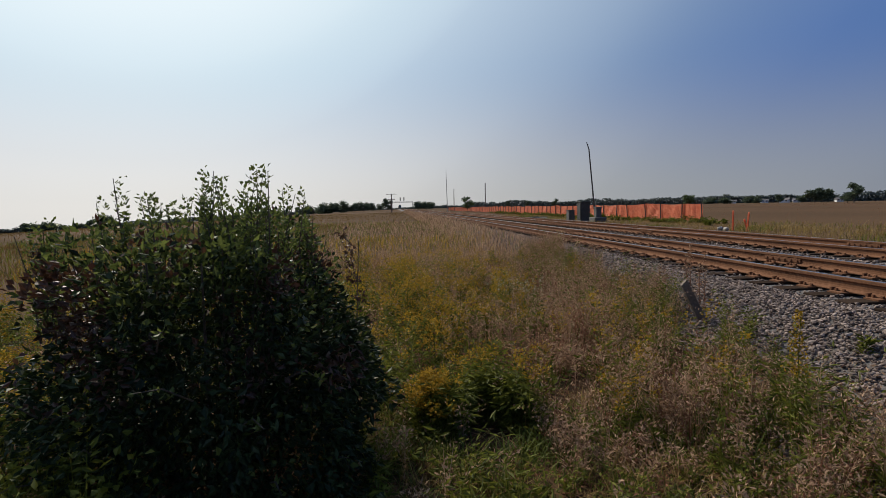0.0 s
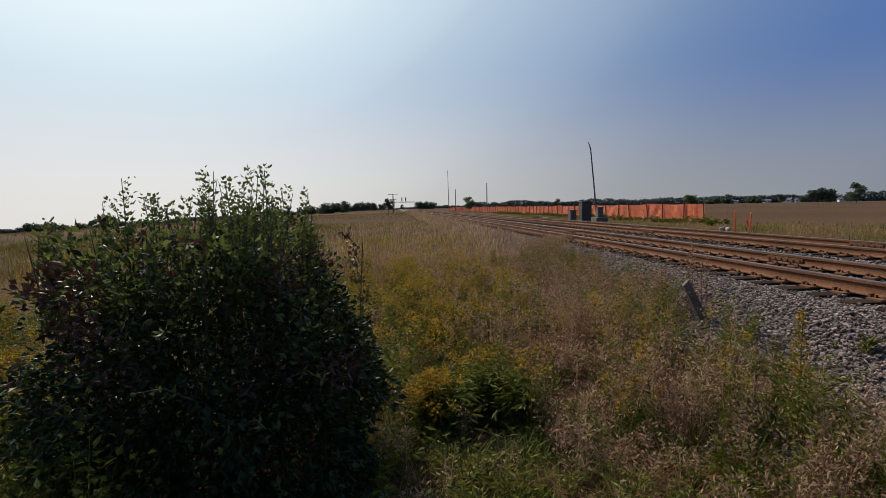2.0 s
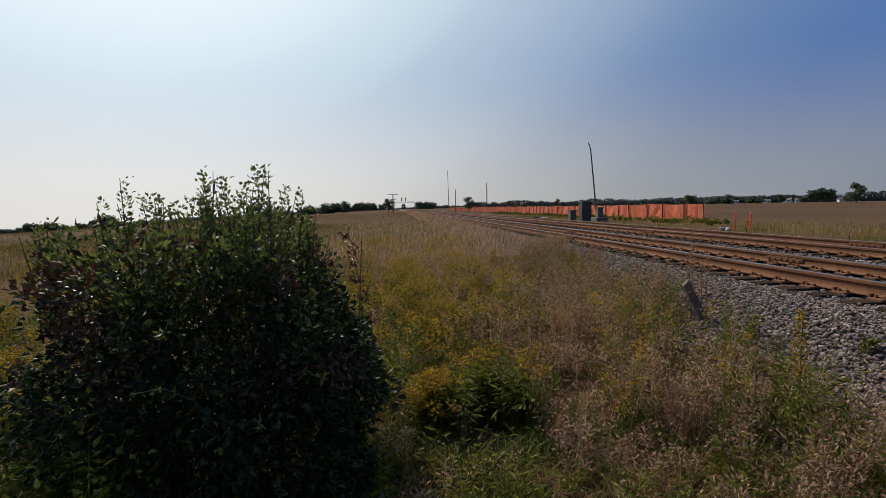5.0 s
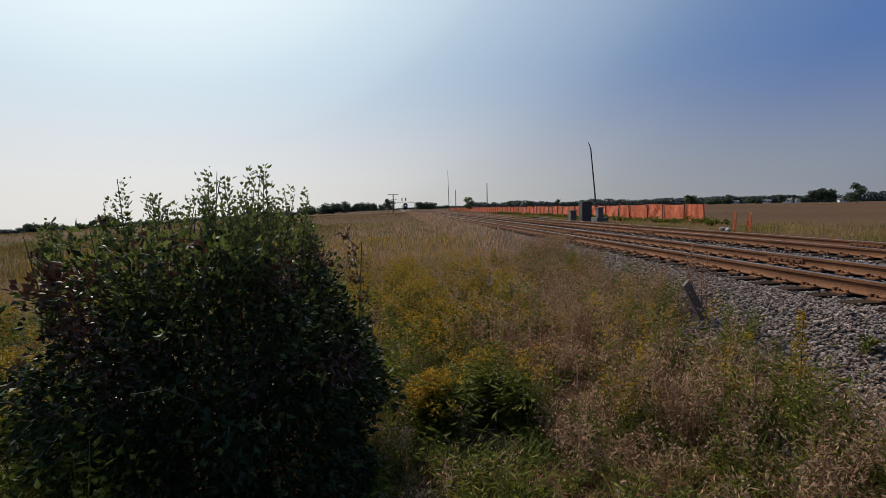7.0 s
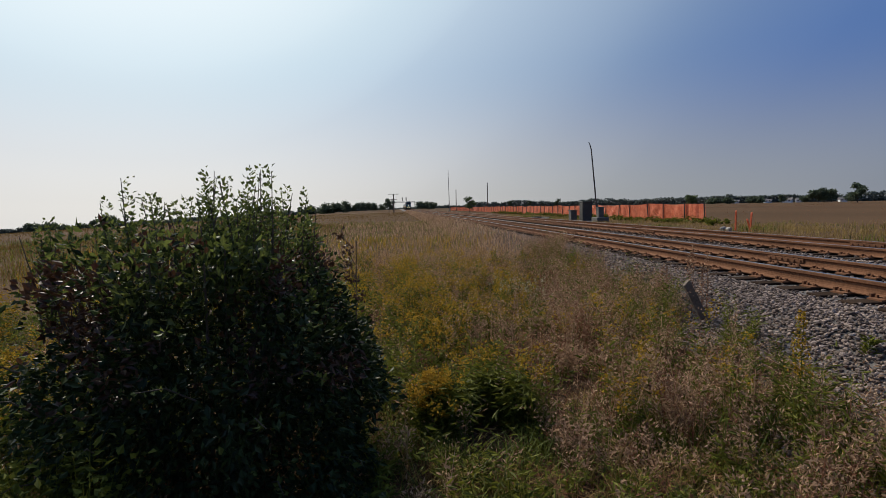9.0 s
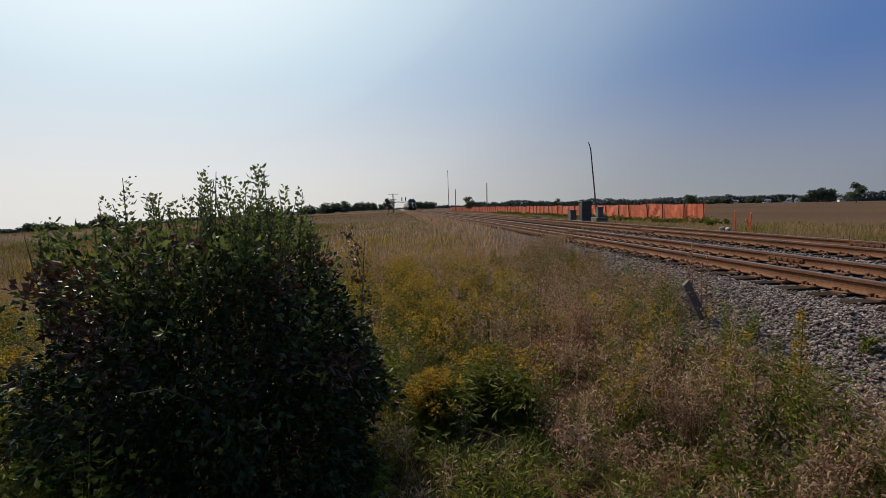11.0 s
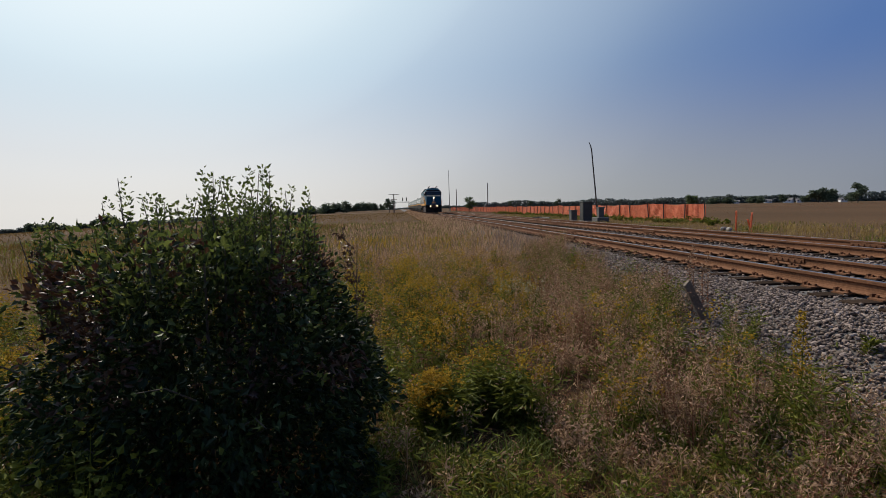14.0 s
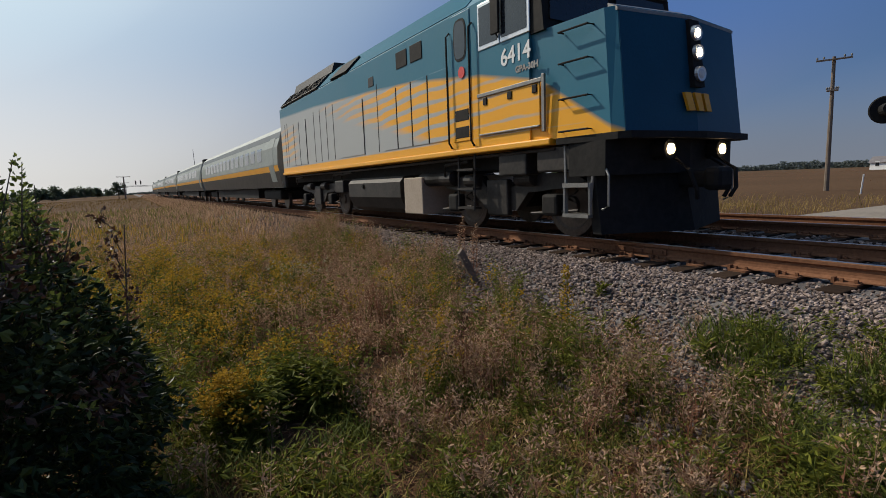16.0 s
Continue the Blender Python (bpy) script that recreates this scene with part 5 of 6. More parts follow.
    p = np.array([(0.78, 3.32)] * 130) + rng.normal(0, 1, (130, 2)) * np.array([0.17, 0.07])
    stuff("hollow_grass", blades(p, rng.uniform(0.08, 0.22, len(p)), rng.uniform(0.008, 0.014, len(p)), 115, 1.1), M_GRASS, "long bent green grass at the mouth of a hollow", "grass")
    # small pale flowers
    p = np.array([(1.85, 8.0)] * 18) + rng.normal(0, 1, (18, 2)) * np.array([0.2, 0.35])
    t = rng.uniform(0.5, 0.66, len(p))
    st, lf = clumps(p, t, 4, 8, 0.06, 0.014, 0.16, 116, 0.1, 0.85)
    stuff("aster_stalks", joined([st, lf]), M_WEED, "green stalks of pale wild flowers")
    _, fl = clumps(p, t, 4, 5, 0.028, 0.022, 0.16, 116, 0.92, 1.04, 0.5, 0.03)
    stuff("aster_blooms", fl, M_PALE, "small creamy white wild flower heads", "flowers")
    # brown and pinkish seed heads, thickest towards the ballast
    dry = lambda x, y: (0.22 + 0.9 * min(1, max(0, (x - 0.5) / 1.1))) if y < 11 else 0.8
    p = spread_points(8000, -4, 5.0, 1.2, 16, 12, lambda x, y, r: open_ground(x, y) and r < dry(x, y) * (0.15 + 1.4 * patch(x, y, 3, 0.8) ** 2) * (0.8 if bare(x, y) else 1))
    t = rng.uniform(0.30, 0.62, len(p)) * low_near(p)
    st, hd = clumps(p, t, 5, 17, 0.036, 0.013, 0.26, 130, 0.35, 1.05, 0.7, 0.04, 0.0025)
    stuff("dry_seed_heads", joined([st, hd]), M_DRY, "dry brown weed stalks with fluffy seed heads")
    p = spread_points(2000, -3, 5.0, 1.2, 14, 13, lambda x, y, r: open_ground(x, y) and r < dry(x, y) * (0.2 + patch(x, y, 4, 0.8)))
    t = rng.uniform(0.25, 0.62, len(p)) * low_near(p)
    st, hd = clumps(p, t, 5, 12, 0.032, 0.013, 0.26, 140, 0.2, 1.05, 0.6, 0.03)
    stuff("reddish_stalks", joined([st, hd]), M_RED, "reddish dying weed stalks")
    # weeds on the ballast's foot beside the broad grass
    p = spread_points(420, 2.4, 4.5, 0.6, 3.3, 29, lambda x, y, r: x - 2.5 > 0.7 * (y - 0.9) and x < 4.5 - 0.25 * (y - 1.5) and r < patch(x, y, 25, 1.3))
    half = rng.uniform(0, 1, len(p)) < 0.6
    for name, sel, mat, label, seed in (("bank_foot_weeds", half, M_WEED, "leafy green weeds growing into the stones", 144), ("bank_foot_seed_heads", ~half, M_DRY, "thin brown seed heads growing into the stones", 147)):
        st, lf = clumps(p[sel], rng.uniform(0.12, 0.34, int(sel.sum())), 5, 12, 0.05 if mat is M_WEED else 0.02, 0.02 if mat is M_WEED else 0.014, 0.4, seed, 0.1, 1.0, 0.35)
        stuff(name, joined([st, lf]), mat, label)
    # grass blades: green round the hollow and by the near corner, straw elsewhere
    p = spread_points(30000, -6, 4.6, 1.0, 12, 14, lambda x, y, r: open_ground(x, y) and r < 0.15 + patch(x, y, 5, 0.7) * 0.7 + (0.1 if (x - 0.6) ** 2 + (y - 3.7) ** 2 < 0.6 else 0))
    stuff("green_grass", blades(p, rng.uniform(0.12, 0.40, len(p)) * low_near(p), rng.uniform(0.005, 0.012, len(p)), 150, 1.3), M_GRASS, "long green grass among the weeds", "grass")
    p = spread_points(15000, 2.2, 4.5, -0.2, 2.9, 15, lambda x, y, r: x - 2.4 > 0.75 * (y - 0.9) and x < 4.45 - 0.25 * (y - 1.5) + 0.2 * noise.noise((y * 2, 1, 0)) and patch(x, y, 6, 1.8) > 0.30 and r < patch(x, y, 6, 1.8) + 0.2)
    stuff("green_grass_tuft", blades(p, rng.uniform(0.10, 0.30, len(p)), rng.uniform(0.007, 0.016, len(p)), 151, 1.9), M_GRASS, "bright broad-bladed green grass by the ballast", "grass")
    p = spread_points(16000, -6, 4.7, 1.0, 14, 16, lambda x, y, r: open_ground(x, y) and r < 0.1 + patch(x, y, 7, 0.6) * 0.8)
    stuff("dry_grass", blades(p, rng.uniform(0.08, 0.36, len(p)) * low_near(p), rng.uniform(0.003, 0.007, len(p)), 152, 1.8), M_STRAW, "thin dry straw-coloured grass", "grass")
    # taller weeds along the foot of the ballast
    p = spread_points(1500, 2.4, 5.0, 3.8, 15, 23, lambda x, y, r: toe(y) - 0.9 < x < toe(y) + 0.15 and not by_stake(x, y) and r < 0.3 + patch(x, y, 15, 0.9) * 0.7)
    t = rng.uniform(0.35, 0.68, len(p)) * np.clip((p[:, 1] - 2.5) / 3.5, 0.5, 1)
    third = rng.uniform(0, 1, len(p)) * np.where((p[:, 1] > 3.8) & (p[:, 1] < 7.0), 0.62, 1.0)
    for name, sel, mat, label, seed in (("ballast_foot_weeds", third < 0.35, M_WEED, "tall green weeds at the foot of the ballast", 180),
                                        ("ballast_foot_seed_heads", (third >= 0.35) & (third < 0.75), M_DRY, "tall brown seed heads at the foot of the ballast", 184),
                                        ("ballast_foot_red_stalks", third >= 0.75, M_RED, "tall reddish stalks at the foot of the ballast", 188)):
        st, lf = clumps(p[sel], t[sel], 6, 16, 0.045 if mat is M_WEED else 0.024, 0.016, 0.2, seed, 0.25, 1.05, 0.4, 0.04, 0.003)
        stuff(name, joined([st, lf]), mat, label)
    # short growth on the trodden ground nearest the camera
    p = spread_points(15000, -0.6, 3.4, 1.0, 4.3, 24, lambda x, y, r: not hollow(x, y) and r < 0.25 + patch(x, y, 16, 1.3))
    some = np.array([patch(x, y, 17, 1.6) - 0.12 * max(0, x - 1) for x, y in p]) > 0.52
    tall = rng.uniform(0.05, 0.22, len(p))
    stuff("short_green_grass", blades(p[some], tall[some], rng.uniform(0.005, 0.011, int(some.sum())), 190, 1.8), M_GRASS, "short green grass on trodden ground", "grass")
    stuff("short_dry_grass", blades(p[~some], tall[~some], rng.uniform(0.003, 0.008, int((~some).sum())), 191, 2.0), M_STRAW, "short dry grass on trodden ground", "grass")
    p = spread_points(700, -0.6, 3.3, 1.2, 4.0, 25, lambda x, y, r: not hollow(x, y) and r < patch(x, y, 18, 1.2) * 1.2)
    st, lf = clumps(p, rng.uniform(0.10, 0.24, len(p)), 6, 9, 0.045, 0.017, 0.5, 192, 0.1, 1.0, 0.3)
    stuff("low_weeds", joined([st, lf]), M_WEED, "low spreading green weeds")
    # dead litter lying flat
    n = 22000
    q = np.column_stack([rng.uniform(-3, 3.8, n), rng.uniform(0.6, 6, n)])
    c = np.column_stack([q, heights(q) + rng.uniform(0.0, 0.05, n)])
    a = rng.uniform(0, 6.28, n)
    v, f = leaves(c, np.column_stack([np.cos(a), np.sin(a), rng.normal(0, 0.25, n)]), rng.uniform(0.03, 0.12, n), rng.uniform(0.004, 0.014, n), 160)
    stuff("dead_litter", (v, f), M_RED, "dead stems and leaf litter on the ground", "litter")

    # farther verge and field: brown grass, then pale field stubble
    band = lambda x, y: x < min(4.5, 4.0 + (y - 11) * 0.06) + 0.3 * noise.noise((y * 0.3, 9, 0))
    p = spread_points(80000, -26, 5.2, 12, 60, 17, lambda x, y, r: band(x, y) and x > -y * 0.75 and r < (0.3 + patch(x, y, 8, 0.16)) * (1.2 - y / 75))
    d = p[:, 1]
    tall, west = rng.uniform(0.12, 0.40, len(p)) * np.array([0.45 + 0.9 * patch(x, y, 32, 0.4) for x, y in p]), p[:, 0] + rng.normal(0, 1.5, len(p)) < -5
    stuff("brown_grass", blades(p[~west], tall[~west], (0.005 + d * 0.0006)[~west], 170, 1.0), M_DRY, "hazy brown seeding grass along the line", "grass")
    stuff("golden_grass", blades(p[west], tall[west] * 0.85, (0.005 + d * 0.0006)[west], 169, 1.0), M_FIELD, "golden brown grass at the field's edge", "grass")
    p = spread_points(26000, -30, 5.2, 11, 60, 18, lambda x, y, r: band(x, y) and x > -y * 0.75 and r < (0.15 + patch(x, y, 9, 0.2)) * (1.1 - y / 80))
    stuff("olive_grass", blades(p, rng.uniform(0.2, 0.5, len(p)), 0.005 + p[:, 1] * 0.0006, 171, 1.0), M_WEED, "olive green grass patches along the line", "grass")
    p = spread_points(9000, -14, 4, 11, 28, 19, lambda x, y, r: band(x, y) and x > -y * 0.7 and r < 0.1 + patch(x, y, 10, 0.25) * 0.7 * (1 if x < 0 else 0.6))
    stuff("yellow_grass", blades(p, rng.uniform(0.2, 0.5, len(p)), 0.005 + p[:, 1] * 0.0006, 172, 1.0), M_GOLD, "yellowing grass and goldenrod farther off", "grass")
    p = spread_points(30000, -130, 4.6, 45, 190, 20, lambda x, y, r: x > -y * 0.75 and r < 0.3 + 0.7 * patch(x, y, 11, 0.05))
    stuff("field_straw", blades(p, rng.uniform(0.1, 0.3, len(p)), 0.015 + p[:, 1] * 0.0008, 173, 1.0), M_FIELD, "pale straw stubble in the far field", "crop stubble")
    # grass up the bank beside the near rail, far along the line
    p = spread_points(30000, 3.2, 5.15, 17, 230, 26, lambda x, y, r: x < 4.5 + 0.045 * min(max(y - 13, 0), 12) + 0.25 * noise.noise((y * 0.4, 3, 0)) and r < 1.25 - y / 260)
    stuff("bank_grass", blades(p, rng.uniform(0.14, 0.36, len(p)), 0.006 + p[:, 1] * 0.0007, 177, 0.9), M_DRY, "brown grass growing up the ballast bank", "grass")
    # weeds along the foot of the orange fence
    p = spread_points(900, 17.6, 19.9, 26, 95, 27, lambda x, y, r: patch(x, y, 21, 0.35) > 0.42 and r < 0.35 + patch(x, y, 22, 0.8) * 0.6)
    t = rng.uniform(0.10, 0.48, len(p)) * np.array([0.25 + patch(x, y, 23, 0.5) for x, y in p])
    st, lf = clumps(p, t, 6, 18, 0.11, 0.055, 0.3, 118, 0.05, 1.0, 0.3, 0.06, 0.006)
    stuff("fence_foot_weeds", joined([st, lf]), M_WEED, "patchy green weeds along the foot of the orange fence")
    # verge beyond the far track
    p = spread_points(40000, 14.0, 24, 3, 70, 21, lambda x, y, r: (x < 19 or r < 0.2) and r < 0.3 + patch(x, y, 12, 0.3) and not (-3 < y < 6.8 - (x - 13) * 0.05))
    cut = np.array([patch(x, y, 13, 0.25) for x, y in p]) > 0.36
    d = np.hypot(p[:, 0], p[:, 1])
    tall = rng.uniform(0.08, 0.36, len(p)) * np.array([0.35 + 1.1 * patch(x, y, 19, 0.5) for x, y in p]) * np.where(p[:, 1] > 24, 0.6, 1.0)
    stuff("far_verge_straw", blades(p[cut], tall[cut], (0.006 + d * 0.0004)[cut], 174, 1.4), M_STRAW, "golden dry grass beyond the tracks", "grass")
    stuff("far_verge_green", blades(p[~cut], tall[~cut], (0.006 + d * 0.0005)[~cut], 175, 1.4), M_WEED, "green weeds beyond the tracks")
    p = spread_points(26000, 24, 190, 4, 200, 22, lambda x, y, r: r < 0.25 + 0.6 * patch(x, y, 14, 0.06) and not (-3 < y < 6.8 - (x - 13) * 0.05))
    d = np.hypot(p[:, 0], p[:, 1])
    stuff("stubble_east", blades(p, rng.uniform(0.03, 0.10, len(p)), 0.010 + d * 0.0006, 176, 1.5), M_RED, "brown crop residue in the field beyond the tracks", "crop stubble")


make_verge()


def tall_plant(name, at, hgt, seed, mat_leaf, mat_top, label, leaf=(0.09, 0.014), per=60, blooms=120):
    rng = np.random.default_rng(seed)
    t = thing(name, label, "weed", at=at)
    part("stem", Shape().rod([(0, 0, -0.05), (0.02, 0.01, hgt * 0.5), (0.0, -0.02, hgt)], 0.006, 5, 0.002), mat_leaf, t)
    z = rng.uniform(0.05, 0.95, per) * hgt
    a = rng.uniform(0, 6.28, per)
    way = np.column_stack([np.cos(a), np.sin(a), rng.uniform(0.2, 1.0, per)])
    v, f = leaves(np.column_stack([np.zeros((per, 2)), z]), way, leaf[0] * rng.uniform(0.5, 1.2, per), leaf[1] * rng.uniform(0.7, 1.2, per), seed + 1)
    part_ob = new("foliage", array_mesh("foliage", v, f, mat_leaf))
    part_ob.parent = t
    if blooms:
        z = hgt * (0.55 + 0.5 * rng.uniform(0, 1, blooms))
        r = 0.085 * (1.1 - (z / hgt - 0.55) * 1.6) * rng.uniform(0.1, 1, blooms)
        a = rng.uniform(0, 6.28, blooms)
        c = np.column_stack([r * np.cos(a), r * np.sin(a), z])
        v, f = leaves(c, rng.normal(size=(blooms, 3)), np.full(blooms, 0.024), np.full(blooms, 0.016), seed + 2)
        b = new("plume", array_mesh("plume", v, f, mat_top))
        b.parent = t
        tagged(b, kind="stuff")
    return t


tall_plant("goldenrod_plant", pose(2.82, 3.29, ground_z(2.82, 3.29)), 0.96, 301, M_WEED, M_GOLD, "tall single goldenrod with a pale yellow-green plume", blooms=260)
for k, (x, y, hgt) in enumerate(((4.02, 6.6, 1.05), (3.9, 6.2, 0.85), (4.2, 7.0, 0.9), (4.1, 6.4, 0.95), (3.8, 6.9, 0.8), (3.95, 7.3, 0.75))):
    tall_plant("dry_weed_plant", pose(x, y, ground_z(x, y) + 0.08), hgt, 320 + 5 * k, M_RED, M_DRY, "tall dry brown weed standing at the ballast edge", per=40, blooms=90)
for k, (x, y) in enumerate(((3.75, 3.35), (4.24, 4.17), (3.7, 2.6))):
    tall_plant("ballast_weed", pose(x, y, -0.62 if x < 4 else -0.45), 0.22, 360 + 5 * k, M_WEED, M_WEED, "small green weed rooted in the stones", leaf=(0.12, 0.03), per=50, blooms=0)


def dead_stalk(at, points, label):
    s = Shape().rod(points, 0.006, 5, 0.002)
    rnd = random.Random(len(points) * 7)
    for k in range(1, len(points)):
        x, y, z = points[k]
        s.rod([(x, y, z - 0.05), (x + rnd.uniform(-0.09, 0.09), y + rnd.uniform(-0.05, 0.05), z + 0.04)], 0.003, 4, 0.001)
    whole("dead_stalk", s, M_STRAW, label, "weed", "dead stalks", at=at)


for x, y, lean in ((2.02, 3.55, 0.05), (2.3, 3.8, -0.12), (1.15, 2.75, 0.2), (2.75, 4.9, 0.06), (1.75, 3.1, -0.2), (0.95, 4.4, 0.25)):
    dead_stalk(pose(x, y, ground_z(x, y)), [(0, 0, -0.03), (lean * 0.4, 0.01, 0.2), (lean * 0.8, 0.0, 0.38), (lean, 0.02, 0.52)], "pale bare dead stalk standing among weeds")


# ---- the dark shrub ----
def make_shrub():
    rnd, rng = random.Random(40), np.random.default_rng(40)
    shrub = thing("shrub", "dense dark green leafy shrub with upright shoots", "shrub", at=pose(-1.22, 3.25, ground_z(-1.22, 3.25)))
    def crown_top(x):
        """Height of the leafy mass across the shrub."""
        return float(np.interp(x, [-1.12, -0.92, -0.7, -0.5, -0.2, 0.05, 0.37, 0.6, 0.72, 0.86, 1.0, 1.12], [0.95, 1.42, 1.56, 1.66, 1.66, 1.70, 1.70, 1.64, 1.46, 1.32, 1.05, 0.6]))

    for k in range(40):
        a = rnd.uniform(0, 6.28)
        r = math.sqrt(rnd.uniform(0.02, 1))
        x = 0.9 * r * math.cos(a)
        end = Vector((x, 0.65 * r * math.sin(a), crown_top(x) - 0.35 * r ** 3))
        start = Vector((0.14 * math.cos(a), 0.1 * math.sin(a), -0.05))
        mid = start.lerp(end, 0.5) + Vector((0.12 * math.cos(a), 0.08 * math.sin(a), 0.05))
        part("branch", Shape().rod([start, mid, end], 0.016, 5, 0.004), M_BARK, shrub)
    n = 95000
    x = rng.uniform(-1.2, 1.2, n)
    y = rng.uniform(-0.95, 0.85, n)
    tops = np.array([crown_top(q) for q in x])
    z = rng.uniform(0.0, 1.0, n) ** 0.85 * tops * 1.03
    wide = np.interp(z, [0, 0.4, 1.0, 1.5, 1.8], [1.12, 1.09, 1.04, 1.02, 0.98])
    lump = np.array([noise.noise((a * 2.1, b * 2.1, c * 2.1)) + 0.5 * noise.noise((a * 5, b * 5, c * 5 + 9)) for a, b, c in zip(x, y, z)])
    rr = (np.abs(x / np.where(x < 0, 0.75, 0.95)) ** 2.3 + np.abs(y / 0.76) ** 2.3) ** (1 / 2.3) / wide + lump * 0.55 + 0.06 * rng.normal(size=n)
    ok = (rr < 1.0) & (z < tops * (0.95 + 0.32 * lump)) & (rng.uniform(0, 1, n) < 0.35 + 0.65 * np.clip(rr, 0, 1) ** 2 + 0.2 * lump)
    pts = np.column_stack([x, y, z])[ok]
    ways = np.column_stack([pts[:, 0], pts[:, 1], pts[:, 2] - 0.9]) * 0.7 + rng.normal(0, 0.55, pts.shape)
    red = (noise_mask(pts) > np.where(pts[:, 0] < -0.3, 0.56, 0.74)) & (pts[:, 2] > 0.75)
    # Share of lighter leaves grows with height, imitating the sunlit crown by colour.
    lighter = ~red & (rng.uniform(0, 1, len(pts)) < np.clip((pts[:, 2] - 1.0) * 1.3, 0.05, 0.8))
    for name, sel, mat, seed in (("foliage", ~red & ~lighter, M_BUSHLEAF, 41), ("young_foliage", lighter, M_BUSHTOP, 45), ("reddish_foliage", red, M_BUSHRED, 43)):
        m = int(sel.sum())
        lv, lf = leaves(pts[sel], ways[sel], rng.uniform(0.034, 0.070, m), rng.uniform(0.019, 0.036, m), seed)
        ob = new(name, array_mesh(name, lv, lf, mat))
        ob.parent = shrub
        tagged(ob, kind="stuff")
    # upright shoots
    shoots = []
    spots = [(0.02, 1.0), (-0.06, 0.9), (0.07, 0.8), (0.15, 0.75), (0.34, 0.9), (0.40, 1.0), (0.47, 0.95), (0.55, 0.7), (0.62, 0.75), (0.27, 0.7), (-0.38, 0.95), (-0.34, 0.6), (-0.9, 0.5), (-0.82, 0.7)]
    spots += [(rnd.uniform(-0.95, 0.75), rnd.uniform(0.2, 0.65)) for k in range(34)]
    for k, (x, rise) in enumerate(spots):
        x += rnd.gauss(0, 0.015)
        y = rnd.uniform(-0.3, 0.3)
        z0 = crown_top(x) - 0.45
        top = crown_top(x) + 0.31 * rise
        shoot = new("shoot", Shape().rod([(0, 0, 0), (rnd.gauss(0, 0.02), rnd.gauss(0, 0.02), (top - z0) * 0.5), (rnd.gauss(0.01, 0.04), rnd.gauss(0, 0.04), top - z0)], 0.006, 5, 0.002).mesh("shoot", M_BARK))
        shoot.parent = shrub
        shoot.matrix_basis = pose(x, y, z0)
        m = 120
        t = rng.uniform(0.05, 1.02, m)
        a = rng.uniform(0, 6.28, m)
        way = np.column_stack([np.cos(a), np.sin(a), rng.uniform(0.3, 1.4, m)])
        c = np.column_stack([rng.normal(0, 0.012, m), rng.normal(0, 0.012, m), t * (top - z0)]) + way * 0.012
        v, f = leaves(c, way, rng.uniform(0.026, 0.050, m) * (1.15 - 0.45 * t), rng.uniform(0.012, 0.022, m), 500 + k)
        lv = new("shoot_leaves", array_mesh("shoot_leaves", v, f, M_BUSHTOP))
        lv.parent = shoot
        shoots.append(shoot)
    # leafy twigs that stand out of the side towards the verge
    for k, (x, y, z) in enumerate(((-0.52, -0.98, 0.55), (-0.28, -1.0, 0.66), (-0.1, -1.02, 0.42), (-0.62, -0.92, 0.85), (0.25, -0.95, 0.9), (0.5, -0.9, 0.75), (-0.75, -0.85, 0.35), (-0.35, -0.95, 0.25), (0.75, -0.75, 0.95), (0.86, -0.6, 0.7), (-0.8, -0.8, 1.05), (0.05, -0.92, 1.15), (0.62, -0.8, 0.4), (0.9, -0.55, 0.35))):
        tip = Vector((x + rnd.uniform(-0.16, 0.16), y - rnd.uniform(0.03, 0.12), z + rnd.uniform(-0.02, 0.12)))
        root = Vector((x * 0.85, y * 0.75, z - 0.08))
        bow = root.lerp(tip, 0.55) + Vector((0, 0, 0.04))
        twig = part("twig", Shape().rod([root, bow, tip], 0.005, 5, 0.002), M_BARK, shrub)
        m = 13
        t = rng.uniform(0.3, 1.0, m)[:, None]
        c = np.array(root) * (1 - t) ** 2 + 2 * np.array(bow) * t * (1 - t) + np.array(tip) * t ** 2
        v, f = leaves(c, rng.normal(0, 1, (m, 3)) + np.array([0, -0.6, 0.5]), rng.uniform(0.03, 0.055, m), rng.uniform(0.016, 0.027, m), 900 + k)
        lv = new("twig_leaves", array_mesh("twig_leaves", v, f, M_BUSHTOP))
        lv.parent = twig
    return shrub, shoots


def noise_mask(pts):
    return np.array([0.5 + 0.9 * noise.noise((p[0] * 4, p[1] * 4, p[2] * 4)) for p in pts])


shrub, shoots = make_shrub()


def leggy_weed(at, hgt, seed, label):
    """A dark branching weed with clustered reddish seed pods."""
    rnd, rng = random.Random(seed), np.random.default_rng(seed)
    t = thing("dark_weed", label, "weed", "dark weeds by the shrub", at=at)
    stem = Shape().rod([(0, 0, -0.05), (0.02, 0, hgt * 0.6), (0.05, 0, hgt)], 0.006, 5, 0.003)
    c = []
    for k in range(7):
        z = hgt * (0.6 + 0.4 * k / 6)
        a = rnd.uniform(0, 6.28)
        tip = Vector((0.03 + 0.09 * math.cos(a), 0.09 * math.sin(a), z + 0.04))
        stem.rod([(0.03, 0, z - 0.05), tuple(tip)], 0.003, 4)
        c.append(np.array(tip) + rng.normal(0, 0.022, (26, 3)))
    part("stem", stem, M_BARK, t)
    c = np.concatenate(c)
    v, f = leaves(c, rng.normal(size=c.shape), np.full(len(c), 0.03), np.full(len(c), 0.018), seed + 1)
    ob = new("seed_head", array_mesh("seed_head", v, f, M_BUSHRED))
    ob.parent = t
    tagged(ob, kind="stuff")
    return t


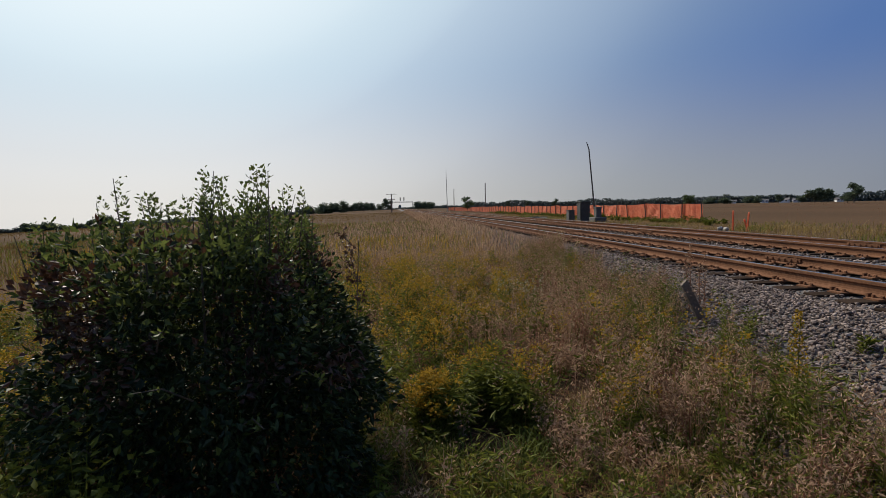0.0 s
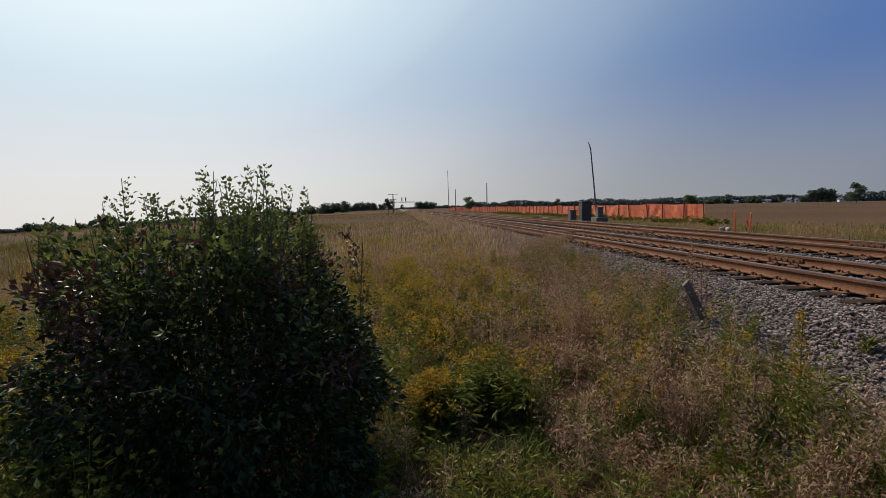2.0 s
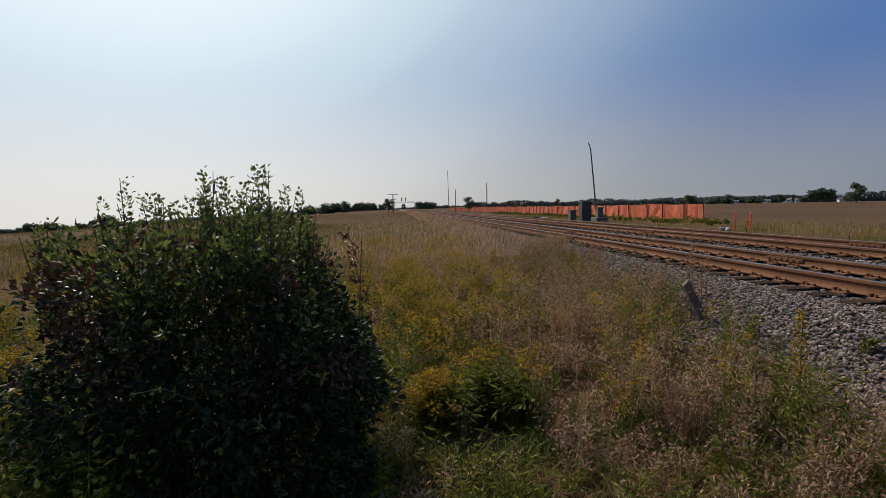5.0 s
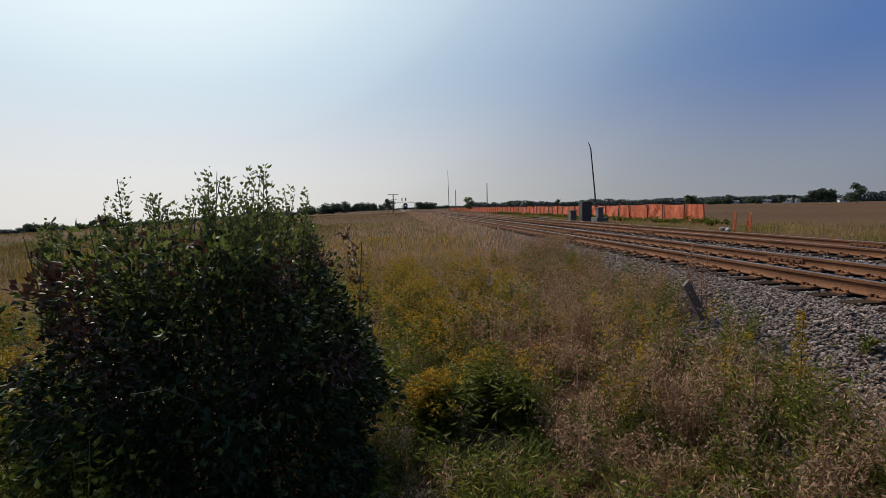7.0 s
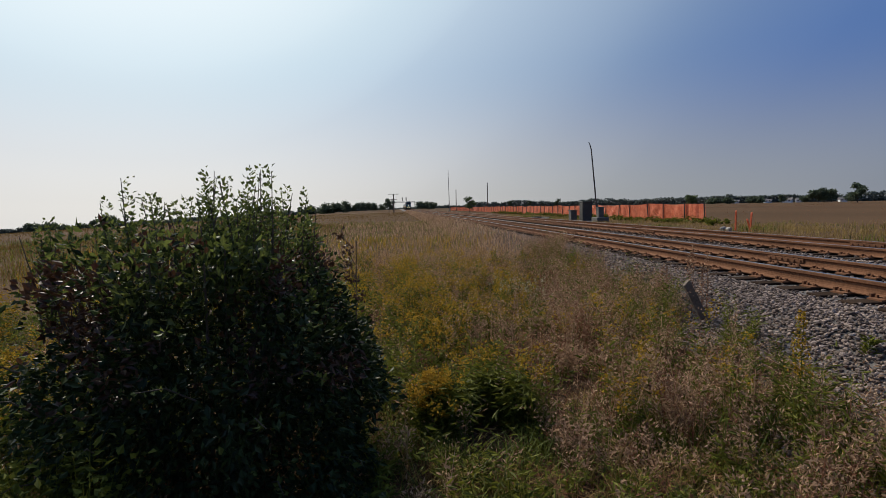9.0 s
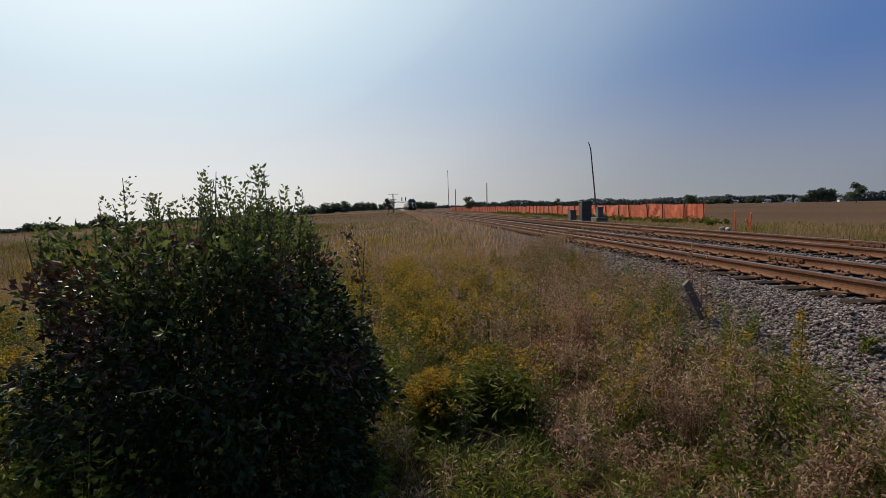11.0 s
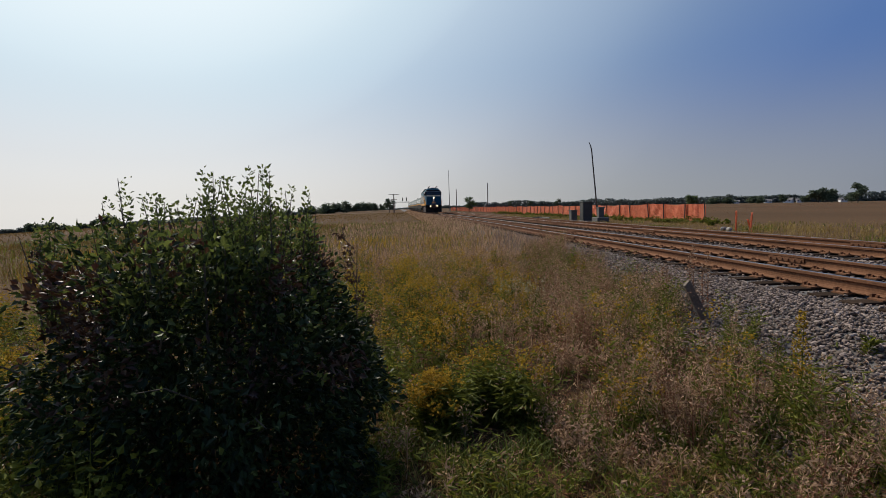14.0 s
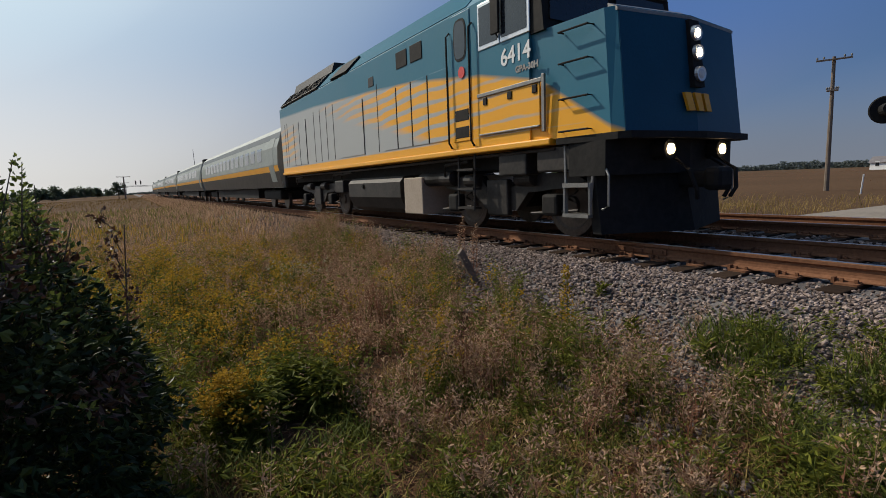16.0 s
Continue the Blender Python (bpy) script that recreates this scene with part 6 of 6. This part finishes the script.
weeds = [leggy_weed(pose(-0.30, 3.45, ground_z(-0.3, 3.45)), 1.52, 61, "tall dark weed with clustered seed pods beside the shrub"),
         leggy_weed(pose(-2.02, 3.2, ground_z(-2.02, 3.2)), 1.50, 66, "dark reddish weed leaning over the shrub"),
         leggy_weed(pose(-2.2, 3.6, ground_z(-2.2, 3.6)), 1.35, 71, "dark reddish weed leaning over the shrub")]


# ---- ballast stones ----
def stone_shape(seed, size):
    rnd = random.Random(seed)
    bm = bmesh.new()
    bmesh.ops.create_icosphere(bm, subdivisions=1, radius=size)
    sx, sy, sz = rnd.uniform(0.8, 1.3), rnd.uniform(0.7, 1.1), rnd.uniform(0.5, 0.85)
    for p in bm.verts:
        k = rnd.uniform(0.72, 1.18)
        p.co = Vector((p.co.x * sx * k, p.co.y * sy * k, p.co.z * sz * k))
    v = np.array([p.co for p in bm.verts])
    bm.verts.index_update()
    f = np.array([[p.index for p in face.verts] for face in bm.faces])
    bm.free()
    return v, f


def make_stones():
    kinds = [stone_shape(700 + k, 0.026) for k in range(8)]
    rng = np.random.default_rng(71)
    pieces = []

    def scatter(n, x0, x1, y0, y1, size, keep=None):
        pts = np.column_stack([rng.uniform(x0, x1, n), rng.uniform(y0, y1, n)])
        for x, y in pts:
            if keep and not keep(x, y):
                continue
            v, f = kinds[rng.integers(8)]
            s = size * rng.uniform(0.55, 1.35)
            a = rng.uniform(0, 6.28)
            c, d = math.cos(a), math.sin(a)
            tilt = rng.uniform(-0.6, 0.6)
            q = v * s
            q = np.column_stack([q[:, 0], q[:, 1] * math.cos(tilt) - q[:, 2] * math.sin(tilt), q[:, 1] * math.sin(tilt) + q[:, 2] * math.cos(tilt)])
            q = np.column_stack([q[:, 0] * c - q[:, 1] * d, q[:, 0] * d + q[:, 1] * c, q[:, 2]])
            pieces.append((q + np.array([x, y, bank_z(x) + 0.012 * s + rng.uniform(-0.008, 0.02)]), f))
    crib = lambda x, y: ((y + 8.0) % 0.52) > 0.13 and ((y + 8.0) % 0.52) < 0.39
    scatter(24000, 3.35, 5.25, -2.0, 9.0, 0.80)
    scatter(11000, 3.6, 5.3, 9.0, 24.0, 1.0)
    scatter(3600, 1.9, 3.5, 1.0, 5.0, 0.8, lambda x, y: patch(x, y, 20, 1.1) > 0.5)
    scatter(6500, 5.25, 8.0, -2.0, 16.0, 0.9, lambda x, y: crib(x, y) and abs(x - RAIL_A) > 0.09 and abs(x - RAIL_B) > 0.09)
    scatter(4500, 8.0, 9.3, -2.0, 24.0, 1.15)
    scatter(3500, 9.3, 13.2, -2.0, 26.0, 1.25, lambda x, y: crib(x, y) and abs(x - RAIL_C) > 0.09 and abs(x - RAIL_D) > 0.09)
    v, f = joined(pieces)
    ob = new("crushed_stones", array_mesh("crushed_stones", v, f, M_STONE))
    ob.parent = ballast
    tagged(ob, "loose grey and pinkish crushed stones", kind="stuff")
    single = []
    for k, (v, f) in enumerate(kinds):
        single.append(array_mesh("stone", v, f, M_STONE_ONE))
    for k in range(290):
        x, y = rng.uniform(3.5, 4.9), rng.uniform(1.5, 6.0)
        ob = new("stone", single[k % 8])
        ob.parent = ballast
        s = rng.uniform(0.7, 1.35)
        ob.matrix_basis = pose(x, y, bank_z(x) + 0.03, *rng.uniform(-60, 60, 3)) @ Matrix.Diagonal((s, s, s, 1))


make_stones()


# ---- what moves ----
def train_rows(back):
    """Distance of the locomotive's nose along the line, shifted back by each vehicle's place in the train."""
    front = ((0.0, 650.0), (4.0, 492.0), (8.0, 333.0), (12.0, 172.5), (13.0, 132.3), (14.0, 91.6), (14.5, 69.51), (15.0, 48.16), (15.3, 33.33), (15.5, 25.70), (15.7, 16.60), (15.8, 11.20), (15.9, 7.85), (16.0, 4.55))
    return [(t, pose(TRACK_X, y + back, 0)) for t, y in front]


def motions():
    rnd = random.Random(8)
    # shoots and weeds sway a little in the breeze
    for ob, amount in [(s, 1.6) for s in shoots] + [(w, 1.3) for w in weeds]:
        place = ob.matrix_basis.copy()
        phase, pace = rnd.uniform(0, 6.28), rnd.uniform(0.8, 1.5)
        walk(ob, [(t, place @ pose(0, 0, 0, amount * 0.5 * math.sin(pace * 1.3 * t + phase), amount * math.sin(pace * t + 2 * phase), 0))
                  for t in (k * 0.8 for k in range(21))])
    walk(locomotive, train_rows(0.0))
    for i, coach in enumerate(coaches):
        walk(coach, train_rows(16.6 + 25.9 * i))


motions()
